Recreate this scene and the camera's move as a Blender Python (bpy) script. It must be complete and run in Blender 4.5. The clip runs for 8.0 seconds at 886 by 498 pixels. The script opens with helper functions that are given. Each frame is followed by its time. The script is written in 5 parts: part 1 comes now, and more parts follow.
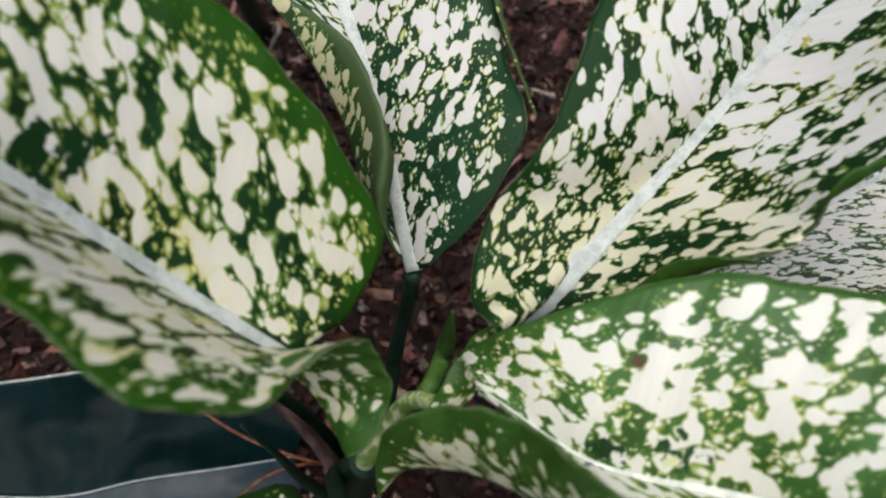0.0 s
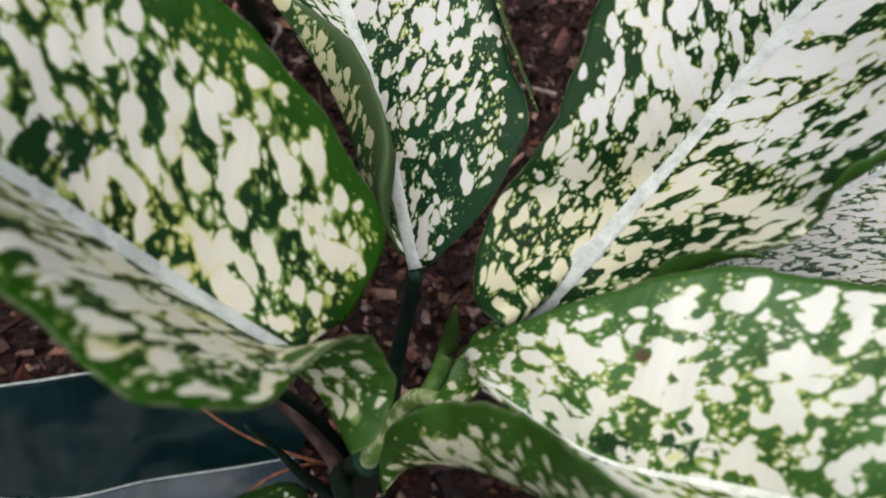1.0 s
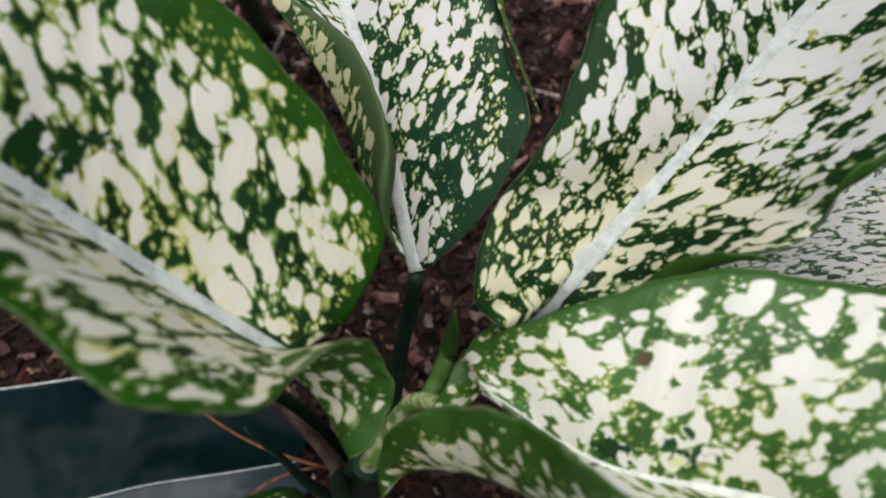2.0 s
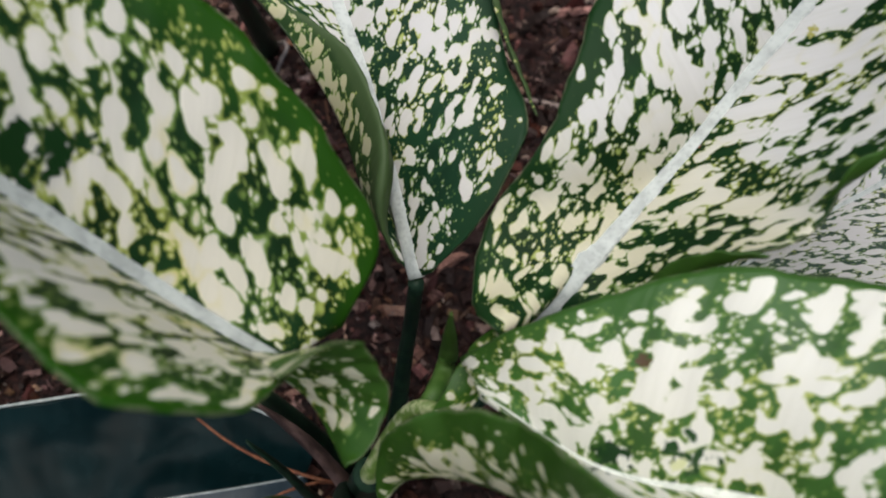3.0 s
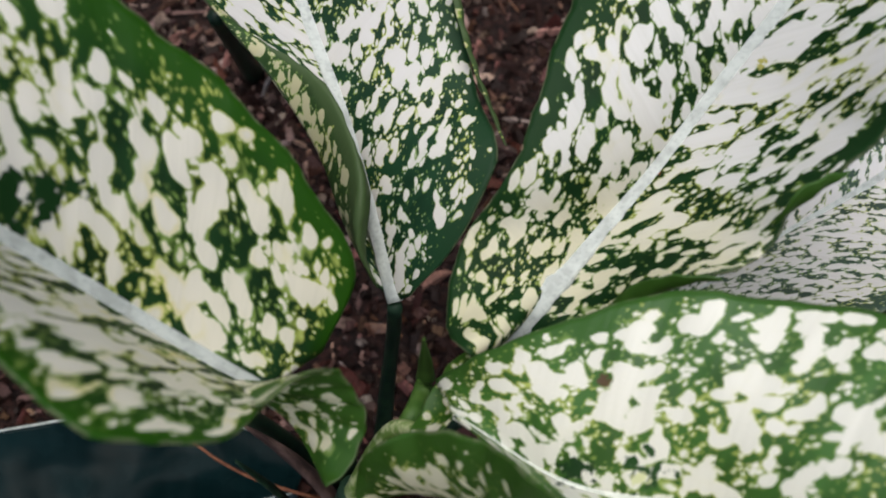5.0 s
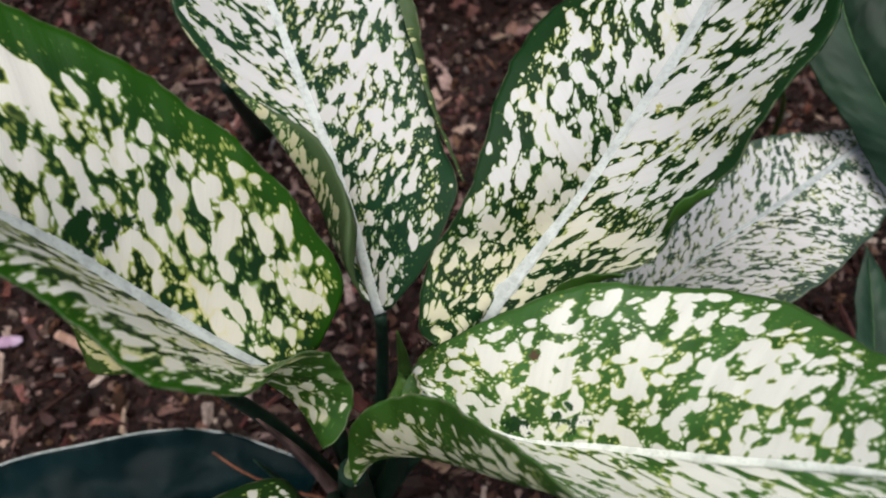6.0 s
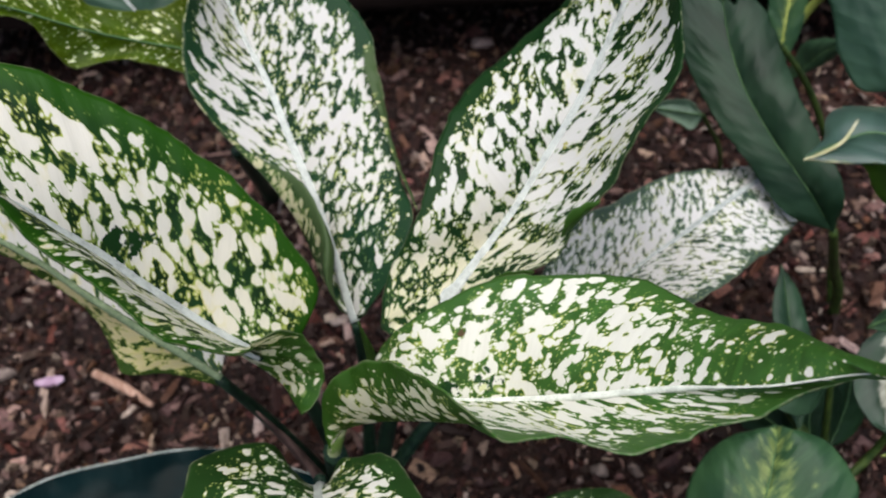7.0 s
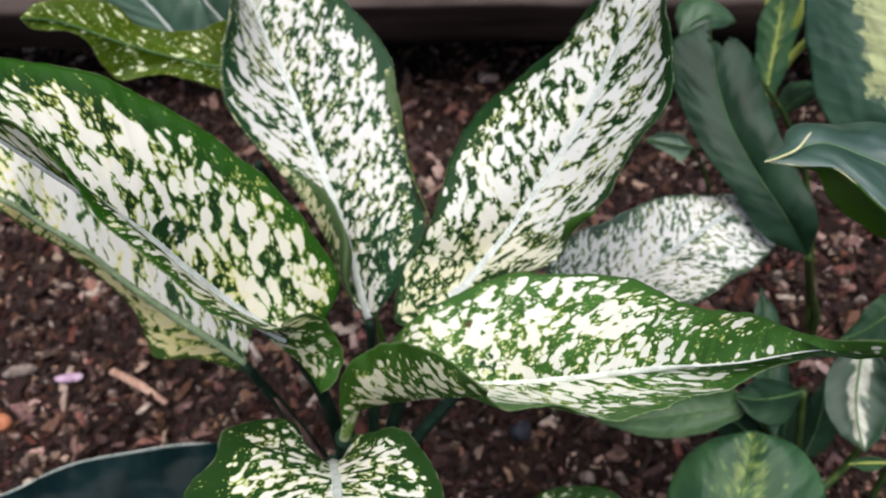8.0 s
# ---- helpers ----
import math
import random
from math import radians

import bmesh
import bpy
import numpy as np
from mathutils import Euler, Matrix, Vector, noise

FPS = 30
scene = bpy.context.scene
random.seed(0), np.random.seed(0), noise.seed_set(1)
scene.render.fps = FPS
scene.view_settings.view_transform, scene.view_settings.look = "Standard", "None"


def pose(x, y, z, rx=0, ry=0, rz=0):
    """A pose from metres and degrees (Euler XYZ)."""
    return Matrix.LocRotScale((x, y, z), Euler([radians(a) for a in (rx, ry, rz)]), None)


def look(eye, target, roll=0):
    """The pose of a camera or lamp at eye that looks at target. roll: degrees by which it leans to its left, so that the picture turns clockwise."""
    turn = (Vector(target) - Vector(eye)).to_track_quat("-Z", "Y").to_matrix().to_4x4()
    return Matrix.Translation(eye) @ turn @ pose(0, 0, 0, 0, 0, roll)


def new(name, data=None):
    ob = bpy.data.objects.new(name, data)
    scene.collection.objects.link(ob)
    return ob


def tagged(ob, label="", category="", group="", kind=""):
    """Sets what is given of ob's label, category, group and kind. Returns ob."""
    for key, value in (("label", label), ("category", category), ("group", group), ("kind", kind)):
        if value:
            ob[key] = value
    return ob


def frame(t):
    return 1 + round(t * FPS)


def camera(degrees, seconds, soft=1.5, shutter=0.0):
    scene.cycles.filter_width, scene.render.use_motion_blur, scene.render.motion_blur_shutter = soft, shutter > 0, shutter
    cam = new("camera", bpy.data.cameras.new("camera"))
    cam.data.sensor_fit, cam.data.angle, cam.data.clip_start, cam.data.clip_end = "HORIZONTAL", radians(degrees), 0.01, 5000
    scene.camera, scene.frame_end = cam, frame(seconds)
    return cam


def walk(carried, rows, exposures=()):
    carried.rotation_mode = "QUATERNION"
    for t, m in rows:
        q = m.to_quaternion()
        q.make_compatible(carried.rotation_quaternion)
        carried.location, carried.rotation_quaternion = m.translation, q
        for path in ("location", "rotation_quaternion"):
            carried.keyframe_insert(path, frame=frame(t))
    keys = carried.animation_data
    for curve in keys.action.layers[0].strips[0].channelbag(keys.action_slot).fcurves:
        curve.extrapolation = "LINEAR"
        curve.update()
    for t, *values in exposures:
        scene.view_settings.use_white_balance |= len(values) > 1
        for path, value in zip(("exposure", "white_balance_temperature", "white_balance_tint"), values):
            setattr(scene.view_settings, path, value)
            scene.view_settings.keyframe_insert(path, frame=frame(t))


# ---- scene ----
cam = camera(52.70, 8.0, soft=2.0)
# a small lens close to its subject: near and far things are a little out of focus
cam.data.dof.use_dof, cam.data.dof.focus_distance, cam.data.dof.aperture_fstop = True, 0.31, 14.0
PATH = [
    (0, -0.01380, 0.14376, 0.47265, 25.103, -1.694, 0.000),
    (0.5, -0.01471, 0.14442, 0.47087, 25.004, -1.667, -0.301),
    (1, -0.01382, 0.14265, 0.47182, 25.211, -1.356, -0.348),
    (1.5, -0.01392, 0.14361, 0.47116, 25.173, -1.429, -0.183),
    (3, -0.00750, 0.14105, 0.46450, 26.706, 0.067, -0.388),
    (3.5, -0.01076, 0.13969, 0.46317, 27.016, -0.965, -0.924),
    (4, -0.00879, 0.14142, 0.46391, 26.520, -0.574, -1.145),
    (4.5, -0.00361, 0.14192, 0.46402, 27.173, -0.006, -1.506),
    (4.7, -0.00563, 0.14445, 0.46691, 26.943, -0.284, -1.389),
    (5.8, 0.01476, 0.10472, 0.51952, 30.100, 2.575, -2.871),
    (6, 0.01234, 0.09738, 0.52975, 30.573, 2.024, -3.147),
    (6.1, 0.01696, 0.09312, 0.53604, 30.779, 2.688, -3.030),
    (6.2, 0.02212, 0.08497, 0.53844, 31.607, 2.386, -3.347),
    (6.3, 0.02906, 0.07907, 0.53993, 31.646, 2.457, -4.191),
    (6.4, 0.03127, 0.07231, 0.54304, 32.186, 2.426, -4.118),
    (6.5, 0.03645, 0.06427, 0.55248, 32.879, 3.382, -3.987),
    (6.8, 0.03846, 0.04466, 0.57393, 34.265, 3.811, -3.877),
    (7, 0.04378, 0.02713, 0.58278, 35.680, 4.598, -3.592),
    (7.2, 0.04192, 0.00528, 0.59603, 37.702, 4.690, -3.534),
    (7.3, 0.03755, -0.00053, 0.60413, 37.850, 4.296, -3.596),
    (7.5, 0.04156, -0.01002, 0.62061, 37.676, 4.255, -2.825),
    (7.7, 0.04081, -0.01806, 0.62511, 38.202, 3.796, -2.676),
    (8, 0.03552, -0.01217, 0.60748, 38.285, 3.033, -2.197),
]
EXPOSURES = [(0.0, 0.46), (3.0, 0.34), (4.5, 0.32), (6.0, 0.46), (7.0, 0.59), (8.0, 0.80)]
walk(cam, [(t, pose(x, y, z, rx, ry, rz)) for t, x, y, z, rx, ry, rz in PATH], EXPOSURES)

# ---- light: open shade under a bright, hazy sky ----
world = bpy.data.worlds.new("sky")
scene.world = world
world.use_nodes = True
wn = world.node_tree
sky = wn.nodes.new("ShaderNodeTexSky")
sky.sky_type, sky.sun_disc = "NISHITA", False
sky.sun_elevation, sky.sun_rotation = radians(74), radians(190)
sky.dust_density, sky.ozone_density = 3.0, 1.0
wn.links.new(sky.outputs["Color"], wn.nodes["Background"].inputs["Color"])
wn.nodes["Background"].inputs["Strength"].default_value = 0.10
sun_data = bpy.data.lights.new("sun", "SUN")
sun_data.energy, sun_data.angle, sun_data.color = 3.2, radians(70), (1.0, 0.985, 0.97)
sun = new("sun", sun_data)
sun.matrix_world = look((0.1, 0.38, 2.5), (0.0, 0.25, 0.2))


# ---- materials ----
class Mat:
    """A node material with short ways to add nodes."""

    def __init__(self, name):
        self.m = bpy.data.materials.new(name)
        self.m.use_nodes = True
        self.t = self.m.node_tree
        self.p = self.t.nodes["Principled BSDF"]
        self.out = self.t.nodes["Material Output"]

    def node(self, kind, props=None, **ins):
        n = self.t.nodes.new(kind)
        for k, v in (props or {}).items():
            setattr(n, k, v)
        for k, v in ins.items():
            self.put(n.inputs[k.replace("_", " ")], v)
        return n

    def put(self, socket, v):
        if isinstance(v, bpy.types.NodeSocket):
            self.t.links.new(v, socket)
        else:
            socket.default_value = v

    def noise(self, vec, scale, detail=3.0, rough=0.55, distort=0.0):
        n = self.node("ShaderNodeTexNoise", Scale=scale, Detail=detail, Roughness=rough, Distortion=distort)
        if vec is not None:
            self.put(n.inputs["Vector"], vec)
        return n.outputs["Fac"]

    def math(self, op, a, b=0.0, c=0.0):
        n = self.node("ShaderNodeMath", {"operation": op})
        for s, v in zip(n.inputs, (a, b, c)):
            self.put(s, v)
        return n.outputs[0]

    def step(self, v, lo, hi):
        n = self.node("ShaderNodeMapRange", {"interpolation_type": "SMOOTHSTEP"})
        for s, x in zip(n.inputs, (v, lo, hi, 0.0, 1.0)):
            self.put(s, x)
        return n.outputs[0]

    def mix(self, f, a, b):
        n = self.node("ShaderNodeMix", {"data_type": "RGBA"})
        self.put(n.inputs[0], f)
        self.put(n.inputs[6], a if isinstance(a, bpy.types.NodeSocket) else (*a, 1.0))
        self.put(n.inputs[7], b if isinstance(b, bpy.types.NodeSocket) else (*b, 1.0))
        return n.outputs[2]

    def scaled(self, vec, sx, sy, sz=1.0, shift=(0, 0, 0)):
        n = self.node("ShaderNodeMapping", Vector=vec, Scale=(sx, sy, sz), Location=shift)
        return n.outputs[0]

    def bump(self, height, strength, distance):
        n = self.node("ShaderNodeBump", Height=height, Strength=strength, Distance=distance)
        self.t.links.new(n.outputs[0], self.p.inputs["Normal"])

    def translucent(self, color, amount):
        tr = self.node("ShaderNodeBsdfTranslucent", Color=color)
        mx = self.node("ShaderNodeMixShader", Fac=amount)
        self.t.links.new(self.p.outputs[0], mx.inputs[1])
        self.t.links.new(tr.outputs[0], mx.inputs[2])
        self.t.links.new(mx.outputs[0], self.out.inputs["Surface"])


def variegated(name, green, margin, cream, size=1.0, cover=0.5, rim=0.72, rim_pull=0.35, yellow=0.2, seed=0.0, rough=0.45, base=0.16, base_pull=0.2, tip=0.98, glow=0.38, long=1.2, gloss=0.2, fringe=0.075, base_yellow=0.0, dots=0.10, wander=0.7, flare=0.0, marks=()):
    """Green blade with rounded cream blotches that run along the side veins, melt into one another where they lie
    dense and break up into loose spots towards the margin and the base.
    The blade's UV map holds metres: x from vein to vein, y from the midrib outwards."""
    k = Mat(name)
    uv = k.node("ShaderNodeUVMap").outputs[0]
    rim_at = k.node("ShaderNodeAttribute", {"attribute_name": "rim"}).outputs["Fac"]
    reach = k.node("ShaderNodeAttribute", {"attribute_name": "reach"}).outputs["Fac"]
    p = uv
    for scale, amount in ((110.0, 0.0044), (380.0, 0.0014)):
        wobble = k.node("ShaderNodeTexNoise", Vector=uv, Scale=scale / size, Detail=1.0)
        warp = k.node("ShaderNodeVectorMath", {"operation": "MULTIPLY_ADD"})
        k.put(warp.inputs[0], wobble.outputs["Color"])
        warp.inputs[1].default_value = (amount * size, amount * size * 1.15, 0)
        k.put(warp.inputs[2], p)
        p = warp.outputs[0]
    patch = k.noise(k.scaled(p, 34 / size, 24 / size, 1, (seed, 8.0, 0)), 1.0, 1.0, 0.5)
    mid = k.noise(k.scaled(p, 105 / size, 56 / size, 1, (seed * 1.3, 2.0, 0)), 1.0, 1.0, 0.5)
    fine = k.noise(k.scaled(p, 230 / size, 120 / size, 1, (seed * 0.9, 4.0, 0)), 1.0, 0.5, 0.5)
    # how far the cream spreads here
    spread = k.math("MULTIPLY_ADD", k.math("SUBTRACT", patch, 0.5), 0.32, k.math("MULTIPLY_ADD", k.math("SUBTRACT", mid, 0.5), wander, cover))
    spread = k.math("MULTIPLY_ADD", k.math("SUBTRACT", fine, 0.5), 0.7, spread)
    edge = k.math("MULTIPLY_ADD", k.math("SUBTRACT", patch, 0.5), 0.5, rim_at)
    edge = k.math("MULTIPLY_ADD", k.step(reach, 0.3, 0.8), flare, edge)
    spread = k.math("SUBTRACT", spread, k.math("MULTIPLY", k.step(edge, rim, 1.04), rim_pull))
    spread = k.math("SUBTRACT", spread, k.math("MULTIPLY", k.step(reach, base, 0.0), base_pull))
    spread = k.math("SUBTRACT", spread, k.math("MULTIPLY", k.step(reach, tip, min(1.05, tip + 0.3)), 0.3))
    v = None
    for cell, shy, grow in ((0.0047, 0.0, 1.0), (0.0026, dots, 0.8), (0.0017, dots + 0.08, 0.75)):
        c = k.node("ShaderNodeTexVoronoi", {"feature": "SMOOTH_F1"}, Vector=k.scaled(p, 1 / cell / size, 1 / cell / long / size, 1, (seed + cell * 900, seed * 0.7, 0)), Scale=1.0, Randomness=1.0, Smoothness=0.4)
        here = k.math("SUBTRACT", k.math("MULTIPLY", k.math("SUBTRACT", spread, shy), grow), c.outputs["Distance"])
        here = k.math("MULTIPLY", here, cell / 0.0047)
        v = here if v is None else k.math("MAXIMUM", v, here)
    # nothing reaches the very edge
    v = k.math("SUBTRACT", v, k.math("MULTIPLY", k.step(rim_at, 0.955, 1.0), 0.3))
    white = k.step(v, -0.012, 0.03)
    halo = k.step(v, -fringe, 0.0)
    vein = k.noise(k.scaled(uv, 900, 60), 1.0, 2.0)
    side = k.noise(k.scaled(uv, 210, 9), 1.0, 1.0)
    tone = k.noise(uv, 60.0, 4.0)
    g = k.mix(k.step(tone, 0.35, 0.7), green, [c * 1.7 for c in green])
    g = k.mix(k.math("MULTIPLY", k.step(side, 0.52, 0.68), 0.35), g, [c * 2.1 for c in green])
    g = k.mix(k.step(k.math("MULTIPLY_ADD", tone, 0.2, rim_at), 0.76, 1.06), g, margin)
    worn_or_lit = k.step(k.noise(uv, 240.0, 2.0), 0.36, 0.62)
    g = k.mix(k.math("MULTIPLY", k.step(rim_at, 0.988, 0.998), k.math("MULTIPLY", worn_or_lit, 0.55)), g, [0.24, 0.25, 0.15])
    hue = k.mix(k.step(k.noise(k.scaled(uv, 40, 30, 1, (seed + 4, 1, 0)), 1.0, 1.0), 0.42, 0.62), [0.20, 0.32, 0.07], [0.46, 0.52, 0.12])
    stain = k.step(k.noise(k.scaled(uv, 46, 36, 1, (seed + 9, 2, 0)), 1.0, 2.0), 0.5, 0.75)
    cr = k.mix(k.math("MULTIPLY", k.math("MULTIPLY", stain, yellow), k.step(v, 0.24, 0.03)), cream, [0.70, 0.64, 0.22])
    if base_yellow:
        cr = k.mix(k.math("MULTIPLY", k.step(k.math("MULTIPLY_ADD", patch, 0.3, reach), 0.55, 0.25), base_yellow), cr, [0.74, 0.68, 0.36])
    cr = k.mix(k.math("MULTIPLY", k.step(vein, 0.45, 0.75), 0.14), cr, [0.52, 0.53, 0.42])
    cr = k.mix(k.math("MULTIPLY", k.step(side, 0.55, 0.72), 0.12), cr, [0.56, 0.54, 0.48])
    # small specks of dirt and cork
    speck = k.node("ShaderNodeTexVoronoi", Vector=k.scaled(uv, 62, 62, 1, (seed, 5, 0)), Scale=1.0, Randomness=1.0)
    chance = k.node("ShaderNodeSeparateColor", Color=speck.outputs["Color"])
    grain = k.math("SUBTRACT", k.math("MULTIPLY_ADD", chance.outputs[1], 0.07, -0.028), speck.outputs["Distance"])
    col = k.mix(white, k.mix(halo, g, hue), cr)
    col = k.mix(k.math("MULTIPLY", k.step(grain, 0.0, 0.012), 0.8), col, [0.05, 0.035, 0.02])
    for centre, radius, tint in marks:
        place = k.node("ShaderNodeNewGeometry").outputs["Position"]
        far_off = k.node("ShaderNodeVectorMath", {"operation": "DISTANCE"})
        k.put(far_off.inputs[0], place)
        far_off.inputs[1].default_value = centre
        ragged = k.math("MULTIPLY_ADD", k.noise(place, 1.3 / radius, 3.0), radius * 5.0, far_off.outputs["Value"])
        col = k.mix(k.step(ragged, radius * 3.4, radius * 3.15), col, tint)
    k.put(k.p.inputs["Base Color"], col)
    k.put(k.p.inputs["Roughness"], k.math("MULTIPLY_ADD", tone, 0.22, rough - 0.10))
    k.p.inputs["Specular IOR Level"].default_value = gloss
    h = k.math("MULTIPLY_ADD", vein, 0.25, k.math("MULTIPLY_ADD", white, 0.2, k.math("MULTIPLY", side, 0.9)))
    k.bump(k.math("MULTIPLY_ADD", k.noise(uv, 900.0, 2.0), 0.2, h), 0.55, 0.0008)
    k.translucent(k.mix(0.05, col, [0.45, 0.55, 0.06]), glow)
    return k.m


def plain_leaf(name, dark, light, stripes=0.5, rough=0.42, cream=None, amount=0.0, glow=0.12, streak=(300, 40), jags=(230, 60), feather=0.08, gloss=0.4, relief=0.6, relief_size=35.0, ragged=0.6):
    """Green blade with faint side veins; cream gives a feathered pale middle."""
    k = Mat(name)
    uv = k.node("ShaderNodeUVMap").outputs[0]
    rim_at = k.node("ShaderNodeAttribute", {"attribute_name": "rim"}).outputs["Fac"]
    vein = k.noise(k.scaled(uv, *streak), 1.0, 3.0)
    tone = k.noise(uv, 35.0, 4.0)
    col = k.mix(k.step(tone, 0.3, 0.72), dark, light)
    col = k.mix(k.math("MULTIPLY", k.step(vein, 0.45, 0.7), stripes), col, [c * 1.6 + 0.01 for c in light])
    if cream:
        jag = k.math("MULTIPLY_ADD", k.noise(k.scaled(uv, *jags), 1.0, 3.0), ragged, k.math("ADD", rim_at, 0.5 * (0.6 - ragged)))
        pale = k.mix(k.step(k.noise(k.scaled(uv, 160, 60), 1.0, 3.0), 0.35, 0.7), [c * 0.62 for c in cream], [min(1.0, c * 1.15) for c in cream])
        col = k.mix(k.step(jag, amount + 0.3, amount + 0.3 - feather), col, pale)
    k.put(k.p.inputs["Base Color"], col)
    k.put(k.p.inputs["Roughness"], k.math("MULTIPLY_ADD", tone, 0.18, rough - 0.08))
    k.p.inputs["Specular IOR Level"].default_value = gloss
    k.bump(k.math("MULTIPLY_ADD", vein, 0.7 * min(1.0, stripes * 3), k.math("MULTIPLY", k.noise(uv, relief_size, 2.0), relief)), 0.3, 0.001)
    k.translucent(k.mix(0.5, col, [0.3, 0.45, 0.05]), glow)
    return k.m


def mottled(name, a, b, scale, rough=0.6, bump=0.3, distance=0.001, stretch=(1, 1, 1), lo=0.38, hi=0.66, gloss=0.18):
    k = Mat(name)
    k.p.inputs["Specular IOR Level"].default_value = gloss
    co = k.node("ShaderNodeTexCoord").outputs["Object"]
    n1 = k.noise(k.scaled(co, *stretch), scale, 5.0)
    n2 = k.noise(co, scale * 0.21, 3.0)
    col = k.mix(k.step(n1, lo, hi), a, b)
    col = k.mix(k.math("MULTIPLY", k.step(n2, 0.4, 0.7), 0.45), col, [c * 0.55 for c in a])
    k.put(k.p.inputs["Base Color"], col)
    k.put(k.p.inputs["Roughness"], k.math("MULTIPLY_ADD", n1, 0.25, rough - 0.12))
    k.bump(n1, bump, distance)
    return k.m


def chip_material(name, tone=1.0):
    k = Mat(name)
    rnd = k.node("ShaderNodeNewGeometry").outputs["Random Per Island"]
    ramp = k.node("ShaderNodeValToRGB")
    k.put(ramp.inputs[0], rnd)
    stops = [(0.0, (0.010, 0.0045, 0.004)), (0.4, (0.036, 0.014, 0.012)), (0.68, (0.12, 0.05, 0.042)), (0.88, (0.29, 0.155, 0.125)), (1.0, (0.55, 0.38, 0.32))]
    while len(ramp.color_ramp.elements) < len(stops):
        ramp.color_ramp.elements.new(0.5)
    for el, (at_, c) in zip(ramp.color_ramp.elements, stops):
        el.position, el.color = at_, (*c, 1.0)
    co = k.node("ShaderNodeTexCoord").outputs["Object"]
    n = k.noise(co, 420.0, 4.0)
    # some pieces lean to orange, some to grey
    pick = k.math("FRACT", k.math("MULTIPLY", rnd, 37.7))
    hue = k.node("ShaderNodeHueSaturation", Color=ramp.outputs[0], Hue=k.math("MULTIPLY_ADD", pick, 0.05, 0.485), Saturation=k.math("MULTIPLY_ADD", k.math("FRACT", k.math("MULTIPLY", rnd, 91.3)), 0.6, 0.66), Value=tone)
    col = hue.outputs["Color"]
    k.put(k.p.inputs["Base Color"], k.mix(k.step(n, 0.3, 0.7), col, k.mix(0.6, col, [0.02, 0.011, 0.008])))
    k.p.inputs["Roughness"].default_value = 0.6
    k.p.inputs["Specular IOR Level"].default_value = 0.12
    k.bump(n, 0.8, 0.0016)
    return k.m


def timber(name, dark, light, lit_top):
    """Old squared timber with grain along its length; a lit top is painted into its colour."""
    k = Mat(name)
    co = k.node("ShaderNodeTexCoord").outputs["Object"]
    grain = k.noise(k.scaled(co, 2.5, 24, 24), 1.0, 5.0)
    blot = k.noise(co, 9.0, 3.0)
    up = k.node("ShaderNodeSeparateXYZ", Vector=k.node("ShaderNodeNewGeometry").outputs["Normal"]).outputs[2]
    # upward faces get a paler colour, standing in for light from above
    worn_or_lit = k.step(k.math("MULTIPLY_ADD", grain, 0.6, up), 0.75, 1.25)
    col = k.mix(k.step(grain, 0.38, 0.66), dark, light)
    col = k.mix(worn_or_lit, col, k.mix(k.step(blot, 0.35, 0.7), lit_top, [c * 1.9 for c in lit_top]))
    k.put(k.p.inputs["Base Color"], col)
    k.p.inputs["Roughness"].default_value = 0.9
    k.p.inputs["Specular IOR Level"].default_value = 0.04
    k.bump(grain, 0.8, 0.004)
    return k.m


CREAM, PALE = (0.80, 0.775, 0.71), (0.79, 0.78, 0.755)
GREEN_HOLE = (0.008, 0.042, 0.008)
LEAF_A = variegated("yellow_blotched_leaf", (0.006, 0.028, 0.006), (0.021, 0.092, 0.004), CREAM, 1.2, 0.458, 0.83, 0.45, 0.9, 2.0, glow=0.5, base_yellow=0.2, base=0.1, long=1.1, fringe=0.1, flare=0.16, marks=[((-0.09, 0.2386, 0.3145), 0.0095, GREEN_HOLE), ((-0.0868, 0.2504, 0.3244), 0.0012, (0.04, 0.015, 0.01))])
LEAF_S = variegated("yellowing_blotched_leaf", (0.016, 0.048, 0.020), (0.05, 0.10, 0.015), (0.76, 0.74, 0.69), 1.0, 0.6, 0.85, 0.3, 0.9, 33.0)
LEAF_Y = variegated("yellowed_blotched_leaf", (0.03, 0.065, 0.012), (0.05, 0.10, 0.015), (0.72, 0.64, 0.34), 0.9, 0.54, 0.8, 0.4, 0.9, 37.0)
LEAF_B = variegated("finely_blotched_leaf", (0.007, 0.029, 0.012), (0.014, 0.050, 0.019), (0.66, 0.645, 0.625), 0.98, 0.50, 0.82, 0.45, 0.08, 5.3, base=0.34, base_pull=0.12, base_yellow=0.1, fringe=0.05, flare=0.10, gloss=0.14, long=0.92)
LEAF_C = variegated("cream_blotched_leaf", (0.006, 0.028, 0.007), (0.013, 0.050, 0.013), PALE, 1.06, 0.535, 0.90, 0.42, 0.3, 9.1, fringe=0.055, flare=0.30, base_yellow=0.55, base=0.34, base_pull=0.14, glow=0.5, gloss=0.14, long=0.95, marks=[((0.0647, 0.279, 0.2543), 0.0009, (0.35, 0.1, 0.05)), ((0.0921, 0.3001, 0.2772), 0.0016, (0.50, 0.47, 0.14))])
